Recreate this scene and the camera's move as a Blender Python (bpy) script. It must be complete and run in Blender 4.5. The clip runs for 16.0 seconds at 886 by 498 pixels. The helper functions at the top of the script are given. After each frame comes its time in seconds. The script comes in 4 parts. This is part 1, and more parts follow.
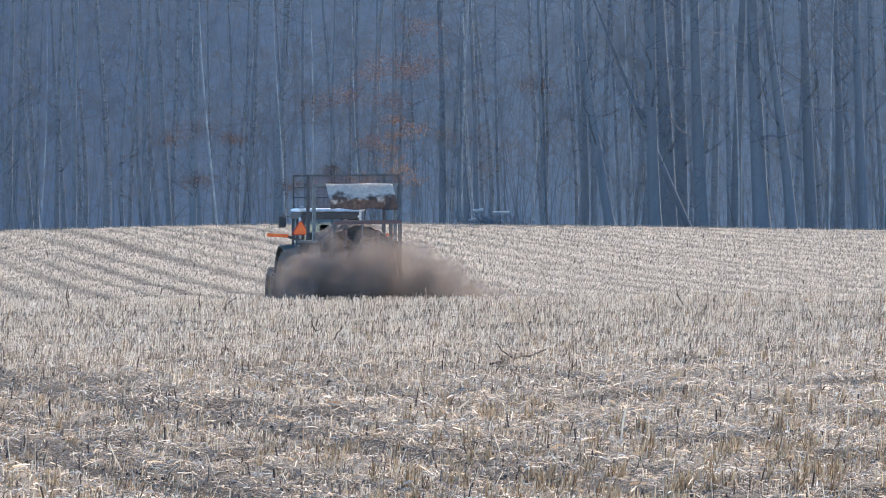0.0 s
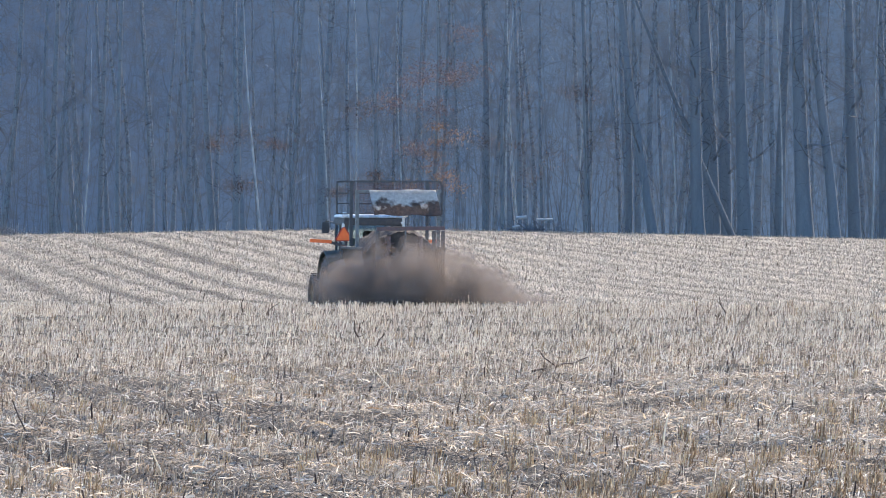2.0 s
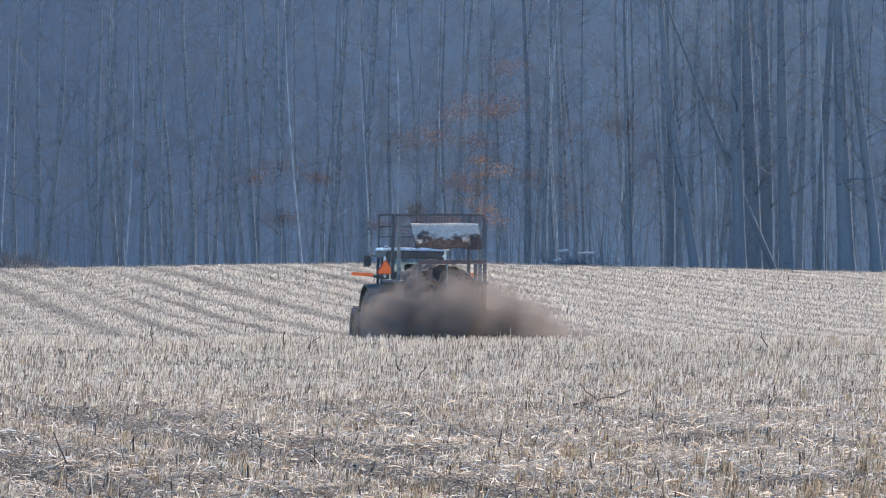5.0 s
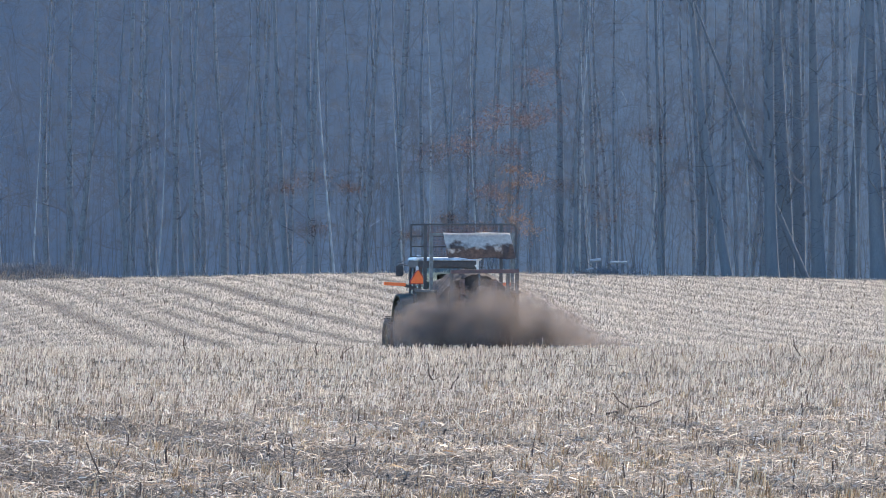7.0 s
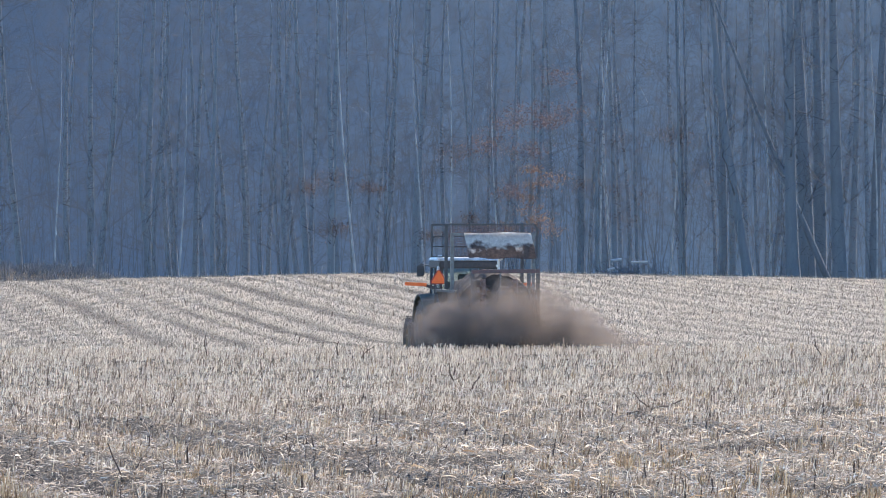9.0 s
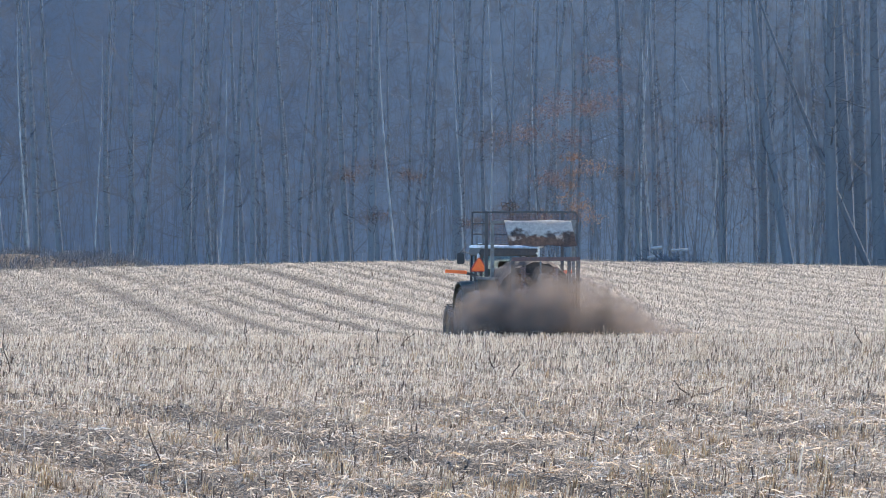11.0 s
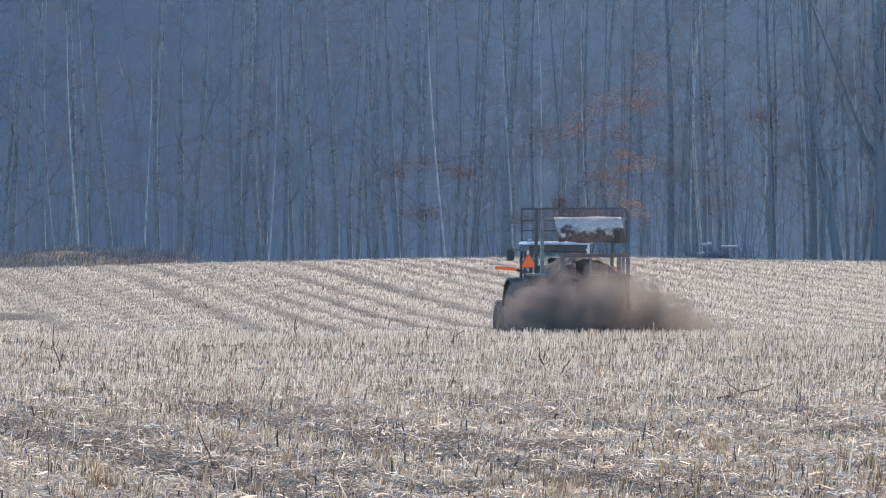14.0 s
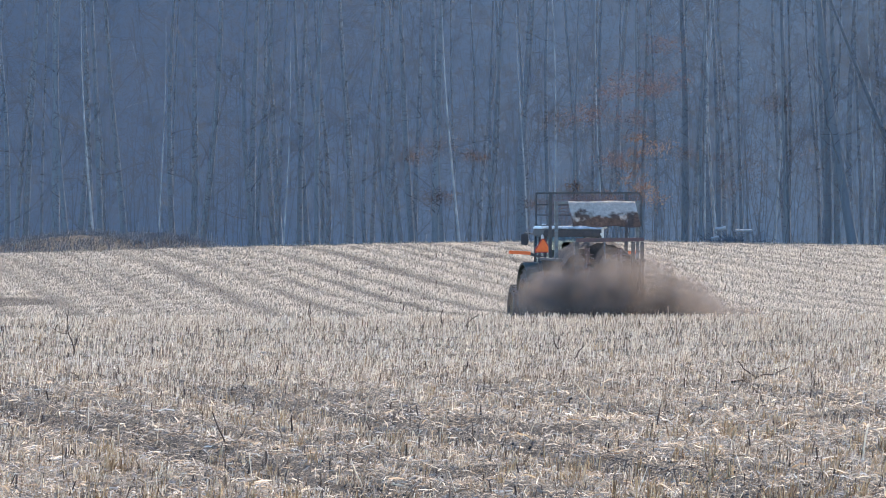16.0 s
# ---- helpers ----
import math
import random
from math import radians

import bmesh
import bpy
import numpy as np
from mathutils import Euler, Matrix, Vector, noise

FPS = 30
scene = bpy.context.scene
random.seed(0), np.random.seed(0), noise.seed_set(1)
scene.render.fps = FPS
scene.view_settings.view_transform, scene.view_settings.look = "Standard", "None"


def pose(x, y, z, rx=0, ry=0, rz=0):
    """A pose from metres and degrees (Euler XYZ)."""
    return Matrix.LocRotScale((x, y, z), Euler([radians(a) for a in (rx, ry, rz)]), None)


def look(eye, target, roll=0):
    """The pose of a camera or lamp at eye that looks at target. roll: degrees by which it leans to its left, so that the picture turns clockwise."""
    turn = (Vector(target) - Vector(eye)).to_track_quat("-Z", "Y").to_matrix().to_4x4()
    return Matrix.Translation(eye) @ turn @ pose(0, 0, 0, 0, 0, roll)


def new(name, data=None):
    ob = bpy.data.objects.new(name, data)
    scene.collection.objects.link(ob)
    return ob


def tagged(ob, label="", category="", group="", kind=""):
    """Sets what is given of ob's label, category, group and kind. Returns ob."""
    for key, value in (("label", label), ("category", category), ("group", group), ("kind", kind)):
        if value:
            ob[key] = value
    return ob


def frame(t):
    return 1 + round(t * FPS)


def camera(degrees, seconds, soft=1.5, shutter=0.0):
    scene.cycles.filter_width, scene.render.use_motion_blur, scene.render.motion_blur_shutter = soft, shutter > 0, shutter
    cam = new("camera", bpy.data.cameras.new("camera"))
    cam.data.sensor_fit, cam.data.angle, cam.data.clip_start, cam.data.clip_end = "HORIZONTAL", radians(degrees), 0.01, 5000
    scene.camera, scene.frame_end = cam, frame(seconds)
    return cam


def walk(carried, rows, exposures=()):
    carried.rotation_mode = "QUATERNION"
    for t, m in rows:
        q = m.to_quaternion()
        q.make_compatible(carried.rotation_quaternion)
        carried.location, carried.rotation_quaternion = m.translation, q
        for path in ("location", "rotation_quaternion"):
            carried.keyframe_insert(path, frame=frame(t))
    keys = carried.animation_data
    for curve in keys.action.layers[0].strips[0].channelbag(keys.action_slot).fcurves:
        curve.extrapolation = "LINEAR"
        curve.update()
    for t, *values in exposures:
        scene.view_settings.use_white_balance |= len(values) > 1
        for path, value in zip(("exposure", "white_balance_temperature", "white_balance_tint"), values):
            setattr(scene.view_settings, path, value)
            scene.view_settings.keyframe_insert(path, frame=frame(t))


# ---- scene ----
# ---- camera: a long lens that pans from one spot ----
LENS, EYE = 7.0, (0.0, 0.0, 1.75)
# seconds, tilt, turn to the left, lean
TURNS = ((0, 89.2804, 0.0, -0.003), (0.5, 89.3296, 0.2153, -0.186), (1, 89.3368, 0.3221, 0.01), (1.5, 89.2352, 0.315, 0.223),
         (2, 89.3324, 0.3404, 0.394), (2.5, 89.4494, 0.3055, 0.466), (3, 89.4909, 0.2523, 0.337), (3.5, 89.4707, 0.4134, 0.37),
         (4, 89.5644, 0.6187, 0.459), (4.2, 89.595, 0.645, 0.465), (6.3, 89.5918, 0.7764, 0.372), (6.5, 89.6137, 0.8266, 0.351),
         (7, 89.6683, 0.928, 0.313), (7.5, 89.6786, 0.9966, 0.327), (8, 89.6628, 1.0125, 0.304), (8.5, 89.6679, 1.0438, 0.281),
         (10.8, 89.6231, 1.3724, 0.228), (11, 89.5679, 1.411, 0.297), (11.5, 89.5004, 1.4731, 0.267), (12, 89.4738, 1.4812, 0.247),
         (12.5, 89.5068, 1.5927, 0.245), (13, 89.5587, 1.6597, 0.226), (13.5, 89.5857, 1.7283, 0.172), (14, 89.539, 1.8044, 0.245),
         (14.5, 89.4744, 1.8429, 0.298), (15, 89.4398, 1.8765, 0.225), (15.5, 89.437, 1.8959, 0.176), (16, 89.4152, 1.9165, 0.211))
cam = camera(LENS, 16.0, soft=1.05)
walk(cam, [(t, pose(*EYE, tilt, 0, turn) @ pose(0, 0, 0, 0, 0, lean)) for t, tilt, turn, lean in TURNS],
     exposures=((0, 1.64, 5750, 10), (3, 1.63, 5710, 10), (4.5, 1.61, 5660, 10), (8, 1.62, 5690, 10), (11, 1.65, 5770, 10), (16, 1.63, 5770, 10)))

# ---- sky and sun ----
SUN_UP, SUN_SIDE = 35.0, 20.0   # degrees over the horizon; degrees to the right of the view
world = bpy.data.worlds.new("sky")
scene.world = world
world.use_nodes = True
sky = world.node_tree.nodes.new("ShaderNodeTexSky")
sky.sky_type, sky.sun_disc = "NISHITA", False
sky.sun_elevation, sky.sun_rotation = radians(SUN_UP), radians(SUN_SIDE)
sky.air_density, sky.dust_density, sky.ozone_density = 1.3, 0.0, 6.0
world.node_tree.links.new(sky.outputs[0], world.node_tree.nodes["Background"].inputs["Color"])
world.node_tree.nodes["Background"].inputs["Strength"].default_value = 0.125
sun = new("sun", bpy.data.lights.new("sun", "SUN"))
sun.data.energy, sun.data.angle, sun.data.color = 4.8, radians(0.5), (1.0, 0.8, 0.57)
sun_way = Vector((math.sin(radians(SUN_SIDE)) * math.cos(radians(SUN_UP)), math.cos(radians(SUN_SIDE)) * math.cos(radians(SUN_UP)), math.sin(radians(SUN_UP))))
sun.matrix_world = look(sun_way * 50, (0, 0, 0))
scene.cycles.transparent_max_bounces = 64   # the dust is many thin veils


# ---- materials ----
def shader(name, rough=0.8, metal=0.0, spec=0.5):
    mat = bpy.data.materials.new(name)
    mat.use_nodes = True
    bsdf = mat.node_tree.nodes["Principled BSDF"]
    bsdf.inputs["Roughness"].default_value, bsdf.inputs["Metallic"].default_value = rough, metal
    bsdf.inputs["Specular IOR Level"].default_value = spec
    return mat, mat.node_tree, bsdf


def ramp(tree, source, stops):
    node = tree.nodes.new("ShaderNodeValToRGB")
    while len(node.color_ramp.elements) < len(stops):
        node.color_ramp.elements.new(0.5)
    for element, (at, colour) in zip(node.color_ramp.elements, stops):
        element.position, element.color = at, (*colour, 1)
    tree.links.new(source, node.inputs[0])
    return node.outputs[0]


def noise_of(tree, scale, detail=4.0, rough=0.6, stretch=None):
    tex = tree.nodes.new("ShaderNodeTexNoise")
    tex.inputs["Scale"].default_value, tex.inputs["Detail"].default_value, tex.inputs["Roughness"].default_value = scale, detail, rough
    coord = tree.nodes.new("ShaderNodeTexCoord")
    if stretch:
        mapping = tree.nodes.new("ShaderNodeMapping")
        mapping.inputs["Scale"].default_value = stretch
        tree.links.new(coord.outputs["Object"], mapping.inputs[0])
        tree.links.new(mapping.outputs[0], tex.inputs["Vector"])
    else:
        tree.links.new(coord.outputs["Object"], tex.inputs["Vector"])
    return tex.outputs["Fac"]


def mixed(tree, kind, fac, a, b):
    node = tree.nodes.new("ShaderNodeMix")
    node.data_type, node.blend_type = "RGBA", kind
    for socket, value in ((node.inputs[0], fac), (node.inputs[6], a), (node.inputs[7], b)):
        if hasattr(value, "links"):
            tree.links.new(value, socket)
        elif isinstance(value, (int, float)):
            socket.default_value = value
        else:
            socket.default_value = (*value, 1)
    return node.outputs[2]


def bumped(tree, bsdf, source, strength, distance):
    node = tree.nodes.new("ShaderNodeBump")
    node.inputs["Strength"].default_value, node.inputs["Distance"].default_value = strength, distance
    tree.links.new(source, node.inputs["Height"])
    tree.links.new(node.outputs[0], bsdf.inputs["Normal"])


def worn(name, low, high, scale=3.0, rough=0.7, metal=0.0, dirt=None, bump=0.15, stretch=None):
    """A surface that varies between two colours at a coarse and a fine scale, with dirt on it."""
    mat, tree, bsdf = shader(name, rough, metal, 0.15 if rough > 0.8 else 0.5)
    coarse, fine = noise_of(tree, scale, 5, 0.65, stretch), noise_of(tree, scale * 9, 3, 0.6, stretch)
    colour = ramp(tree, coarse, ((0.35, low), (0.65, high)))
    colour = mixed(tree, "OVERLAY", 0.35, colour, ramp(tree, fine, ((0.3, (0.25,) * 3), (0.7, (0.75,) * 3))))
    if dirt:
        colour = mixed(tree, "MIX", ramp(tree, noise_of(tree, scale * 1.7, 6, 0.75), ((0.45, (0, 0, 0)), (0.68, (0.85,) * 3))), colour, dirt)
    tree.links.new(colour, bsdf.inputs["Base Color"])
    bumped(tree, bsdf, fine, bump, 0.02)
    return mat


def islands(name, stops, through_light=0.0, rough=0.75, haze=0.0):
    """Loose pieces in one mesh, each with a colour of its own; the last share makes them part clear, to imitate haze.
    """
    mat, tree, bsdf = shader(name, rough, 0.0, 0.06)
    geo = tree.nodes.new("ShaderNodeNewGeometry")
    colour = ramp(tree, geo.outputs["Random Per Island"], stops)
    colour = mixed(tree, "OVERLAY", 0.4, colour, ramp(tree, noise_of(tree, 0.55, 3), ((0.3, (0.35,) * 3), (0.7, (0.65,) * 3))))
    tree.links.new(colour, bsdf.inputs["Base Color"])
    surface = bsdf.outputs[0]
    for kind, share in (("ShaderNodeBsdfTranslucent", through_light), ("ShaderNodeBsdfTransparent", haze)):
        if share:
            other, mix = tree.nodes.new(kind), tree.nodes.new("ShaderNodeMixShader")
            if kind == "ShaderNodeBsdfTranslucent":
                tree.links.new(colour, other.inputs["Color"])
            mix.inputs[0].default_value = share
            tree.links.new(surface, mix.inputs[1])
            tree.links.new(other.outputs[0], mix.inputs[2])
            surface = mix.outputs[0]
    tree.links.new(surface, tree.nodes["Material Output"].inputs["Surface"])
    return mat


def soil_material():
    """Dark earth under chaff; the layer 'cover' says how much chaff lies on it."""
    mat, tree, bsdf = shader("stubble_soil", 0.95, 0.0, 0.04)
    cover = tree.nodes.new("ShaderNodeAttribute")
    cover.attribute_name = "cover"
    coarse, fine = noise_of(tree, 1.3, 6, 0.7), noise_of(tree, 14.0, 4, 0.7)
    earth = ramp(tree, coarse, ((0.3, (0.03, 0.0265, 0.024)), (0.7, (0.064, 0.057, 0.051))))
    chaff = ramp(tree, fine, ((0.3, (0.275, 0.238, 0.184)), (0.7, (0.375, 0.327, 0.256))))
    add = tree.nodes.new("ShaderNodeMath")
    add.operation = "MULTIPLY_ADD"
    tree.links.new(fine, add.inputs[0])
    add.inputs[1].default_value = 0.9
    sub = tree.nodes.new("ShaderNodeMath")
    sub.operation = "SUBTRACT"
    tree.links.new(cover.outputs["Fac"], sub.inputs[0])
    sub.inputs[1].default_value = 0.45
    tree.links.new(sub.outputs[0], add.inputs[2])
    share = ramp(tree, add.outputs[0], ((0.3, (0, 0, 0)), (0.62, (1, 1, 1))))
    crumbs = noise_of(tree, 55.0, 3, 0.75)
    earth = mixed(tree, "MIX", ramp(tree, noise_of(tree, 30.0, 4, 0.8, (1.0, 0.35, 1.0)), ((0.53, (0, 0, 0)), (0.6, (0.7,) * 3))), earth, chaff)
    colour = mixed(tree, "OVERLAY", 0.75, mixed(tree, "MIX", share, earth, chaff), ramp(tree, crumbs, ((0.36, (0.12,) * 3), (0.64, (0.86,) * 3))))
    tree.links.new(colour, bsdf.inputs["Base Color"])
    rough = tree.nodes.new("ShaderNodeMath")
    rough.operation = "MULTIPLY_ADD"
    tree.links.new(crumbs, rough.inputs[0])
    rough.inputs[1].default_value = 0.5
    tree.links.new(fine, rough.inputs[2])
    bumped(tree, bsdf, rough.outputs[0], 0.9, 0.07)
    return mat


SOIL = soil_material()
STRAW = islands("straw", ((0.0, (0.09, 0.065, 0.048)), (0.28, (0.36, 0.28, 0.2)), (0.65, (0.64, 0.54, 0.42)), (1.0, (0.88, 0.8, 0.67))), 0.45)
OLD_STRAW = islands("weathered_straw", ((0.0, (0.15, 0.118, 0.09)), (1.0, (0.42, 0.345, 0.27))), 0.2)
# lighter copy of the straw, so stems on the rise look sunlit
LIT_STRAW = islands("lit_straw", ((0.0, (0.11, 0.083, 0.062)), (0.22, (0.43, 0.355, 0.275)), (0.52, (0.76, 0.67, 0.555)), (1.0, (0.91, 0.845, 0.74))), 0.5)
MID_STRAW = islands("grey_straw", ((0.0, (0.19, 0.168, 0.137)), (0.5, (0.28, 0.25, 0.205)), (0.88, (0.365, 0.33, 0.277)), (1.0, (0.74, 0.69, 0.61))), 0.28)
GOLD_STRAW = islands("golden_straw", ((0.0, (0.2, 0.12, 0.065)), (0.5, (0.49, 0.37, 0.23)), (1.0, (0.7, 0.57, 0.38))), 0.35)
CLOD = islands("earth_clod", ((0.0, (0.03, 0.028, 0.027)), (1.0, (0.1, 0.092, 0.085))), 0.0, 0.95)
DARK_STALK = islands("dark_stalk", ((0.0, (0.05, 0.035, 0.03)), (1.0, (0.17, 0.12, 0.09))))
# one bark in two tones, haze painted in: stronger on farther trunks
NEAR_BARK = worn("near_bark", (0.115, 0.127, 0.143), (0.14, 0.153, 0.169), 2.0, 0.9, stretch=(3, 3, 0.5), bump=0.6)
HAZY_BARK = worn("bark", (0.153, 0.164, 0.178), (0.17, 0.181, 0.195), 2.0, 0.95, stretch=(3, 3, 0.5), bump=0.3)
PALE_BARK = worn("pale_bark", (0.2, 0.205, 0.21), (0.46, 0.455, 0.445), 0.8, 0.7, stretch=(1, 1, 1.5), dirt=(0.14, 0.145, 0.155))
# blue-grey of haze is mixed into the colours of the thin growth
HAZY_SAPLING = islands("saplings", ((0.0, (0.125, 0.136, 0.15)), (0.93, (0.155, 0.166, 0.18)), (0.985, (0.24, 0.245, 0.25)), (1.0, (0.45, 0.45, 0.44))), haze=0.5)
HAZY_TWIG = islands("twigs", ((0.0, (0.1, 0.114, 0.135)), (0.985, (0.118, 0.132, 0.154)), (1.0, (0.24, 0.25, 0.26))), haze=0.5)
HAZY_FINE_TWIG = islands("fine_twigs", ((0.0, (0.1, 0.113, 0.132)), (0.93, (0.14, 0.153, 0.172)), (1.0, (0.26, 0.265, 0.27))), 0.3, haze=0.55)
RUST_LEAF = islands("dry_oak_leaves", ((0.0, (0.15, 0.095, 0.085)), (0.7, (0.2, 0.125, 0.105)), (1.0, (0.34, 0.2, 0.14))), 0.15, haze=0.25)
ORANGE_LEAF = islands("dry_orange_leaves", ((0.0, (0.2, 0.115, 0.08)), (0.7, (0.3, 0.17, 0.1)), (1.0, (0.48, 0.29, 0.16))), 0.2, haze=0.25)
BROWN_LEAF = islands("dry_brown_leaves", ((0.0, (0.08, 0.055, 0.046)), (1.0, (0.17, 0.105, 0.075))), 0.12, haze=0.25)
# weeds of the bank and edge, given the blue-grey cast of haze
HAZY_BRUSH = islands("dry_brush", ((0.0, (0.13, 0.143, 0.165)), (0.8, (0.17, 0.182, 0.202)), (1.0, (0.28, 0.275, 0.27))), 0.3, haze=0.2)


def dust_material(name, low, high, cover):
    """Fine dust: cover is the share of light that one veil of grains stops."""
    mat, tree, bsdf = shader(name, 1.0, 0.0, 0.0)
    colour = ramp(tree, noise_of(tree, 1.7, 4), ((0.3, low), (0.7, high)))
    tree.links.new(colour, bsdf.inputs["Base Color"])
    thin, clear, lit, airy = (tree.nodes.new(k) for k in ("ShaderNodeBsdfTranslucent", "ShaderNodeBsdfTransparent", "ShaderNodeMixShader", "ShaderNodeMixShader"))
    tree.links.new(colour, thin.inputs["Color"])
    lit.inputs[0].default_value = 0.6
    tree.links.new(ramp(tree, noise_of(tree, 1.1, 5, 0.6), ((0.32, (cover * 0.25,) * 3), (0.68, (cover * 1.75,) * 3))), airy.inputs[0])
    tree.links.new(bsdf.outputs[0], lit.inputs[1])
    tree.links.new(thin.outputs[0], lit.inputs[2])
    tree.links.new(clear.outputs[0], airy.inputs[1])
    tree.links.new(lit.outputs[0], airy.inputs[2])
    tree.links.new(airy.outputs[0], tree.nodes["Material Output"].inputs["Surface"])
    return mat


DUST = dust_material("flung_earth", (0.22, 0.19, 0.171), (0.258, 0.221, 0.197), 0.062)
GRAIN = islands("earth_grains", ((0.0, (0.05, 0.04, 0.034)), (1.0, (0.16, 0.13, 0.11))), 0.2)


# ---- shapes ----
def mesh_of(name, verts, faces, material, smooth=False):
    mesh = bpy.data.meshes.new(name)
    mesh.from_pydata(verts, [], faces)
    mesh.materials.append(material)
    if smooth:
        mesh.polygons.foreach_set("use_smooth", np.ones(len(mesh.polygons), dtype=bool))
    mesh.update()
    return mesh


def block_mesh(name, verts, faces, material):
    """A large mesh from arrays: verts (n, 3), faces (m, 3 or 4)."""
    mesh = bpy.data.meshes.new(name)
    count, size = faces.shape
    mesh.vertices.add(len(verts))
    mesh.vertices.foreach_set("co", np.ascontiguousarray(verts, dtype=np.float32).ravel())
    mesh.loops.add(count * size)
    mesh.loops.foreach_set("vertex_index", np.ascontiguousarray(faces, dtype=np.int32).ravel())
    mesh.polygons.add(count)
    mesh.polygons.foreach_set("loop_start", np.arange(0, count * size, size, dtype=np.int32))
    mesh.materials.append(material)
    mesh.update(calc_edges=True)
    return mesh


def part(name, bm, material, parent, label=""):
    """Links a bmesh as one mesh object under a thing or a part."""
    mesh = bpy.data.meshes.new(name)
    bm.to_mesh(mesh)
    bm.free()
    mesh.materials.append(material)
    ob = new(name, mesh)
    ob.parent = parent
    return tagged(ob, label)


def thing(name, m, label, category, group="", kind=""):
    ob = new(name)
    ob.matrix_world = m
    return tagged(ob, label, category, group, kind)


def box(size, m=None, bevel=0.012, taper=1.0):
    """A bevelled box round the origin of m; taper narrows its top."""
    bm = bmesh.new()
    bmesh.ops.create_cube(bm, size=1.0)
    for v in bm.verts:
        k = taper if v.co.z > 0 else 1.0
        v.co = Vector((v.co.x * size[0] * k, v.co.y * size[1] * k, v.co.z * size[2]))
    if bevel:
        bmesh.ops.bevel(bm, geom=bm.edges[:], offset=min(bevel, min(size) * 0.3), segments=2, affect="EDGES")
    if m is not None:
        bm.transform(m)
    return bm


def joined(*parts):
    out = bmesh.new()
    for bm in parts:
        mesh = bpy.data.meshes.new("tmp")
        bm.to_mesh(mesh)
        bm.free()
        out.from_mesh(mesh)
        bpy.data.meshes.remove(mesh)
    return out


def rod(a, b, r0, r1=None, sides=10):
    """A round bar from a to b."""
    a, b = Vector(a), Vector(b)
    bm = bmesh.new()
    bmesh.ops.create_cone(bm, cap_ends=True, segments=sides, radius1=r0, radius2=r0 if r1 is None else r1, depth=(b - a).length)
    bm.transform(Matrix.Translation((a + b) / 2) @ (b - a).to_track_quat("Z", "Y").to_matrix().to_4x4())
    return bm


def beam(a, b, w, h):
    """A square tube from a to b."""
    a, b = Vector(a), Vector(b)
    m = Matrix.Translation((a + b) / 2) @ (b - a).to_track_quat("Z", "Y").to_matrix().to_4x4()
    return box((w, h, (b - a).length), m, 0.008)


def plate(corners, thick):
    """A flat plate with the given corners, thick along its normal."""
    bm = bmesh.new()
    normal = (Vector(corners[1]) - Vector(corners[0])).cross(Vector(corners[2]) - Vector(corners[1])).normalized() * thick / 2
    top = [bm.verts.new(Vector(c) + normal) for c in corners]
    low = [bm.verts.new(Vector(c) - normal) for c in corners]
    bm.faces.new(top)
    bm.faces.new(low[::-1])
    n = len(corners)
    for i in range(n):
        bm.faces.new((top[i], low[i], low[(i + 1) % n], top[(i + 1) % n]))
    return bm


def lathe(profile, m, steps=28):
    """A ring turned round the x axis: profile of (x, radius)."""
    bm = bmesh.new()
    rings = [[bm.verts.new((x, r * math.cos(a), r * math.sin(a))) for x, r in profile] for a in (2 * math.pi * k / steps for k in range(steps))]
    for k in range(steps):
        for i in range(len(profile) - 1):
            bm.faces.new((rings[k][i], rings[k][i + 1], rings[(k + 1) % steps][i + 1], rings[(k + 1) % steps][i]))
    bm.transform(m)
    bmesh.ops.recalc_face_normals(bm, faces=bm.faces)
    return bm


def tube(verts, faces, points, radii, sides):
    """Adds a tapered tube along points to the lists."""
    base = len(verts)
    for i, p in enumerate(points):
        way = (points[min(i + 1, len(points) - 1)] - points[max(i - 1, 0)]).normalized()
        side = way.cross(Vector((0.31, 0.95, 0.05))).normalized()
        other = way.cross(side)
        for k in range(sides):
            a = 2 * math.pi * k / sides
            verts.append(p + (side * math.cos(a) + other * math.sin(a)) * radii[i])
    for i in range(len(points) - 1):
        for k in range(sides):
            j = (k + 1) % sides
            faces.append((base + i * sides + k, base + i * sides + j, base + (i + 1) * sides + j, base + (i + 1) * sides + k))


# ---- ground: a near rise, a dip, a far field with its own crest, the floor of the wood ----
PROFILE = ((-3000, 0.0), (0, 0.0), (25, -0.4), (52, -0.84), (66, -0.86), (80, -0.82), (100, -0.74), (112, -0.67), (120, -0.66), (130, -0.82),
           (145, -1.4), (160, -2.1), (175, -2.36), (190, -2.42), (203, -2.4), (216, -2.24), (235, -1.82), (258, -1.28), (276, -0.95), (287, -0.85),
           (294, -0.92), (304, -1.4), (316, -1.9), (340, -2.4), (420, -3.4), (900, -9.5), (3500, -38))
PROFILE_Y, PROFILE_Z = (np.array(c, dtype=float) for c in zip(*PROFILE))


def smooth_step(v, a, b):
    k = np.clip((v - a) / (b - a), 0, 1)
    return k * k * (3 - 2 * k)


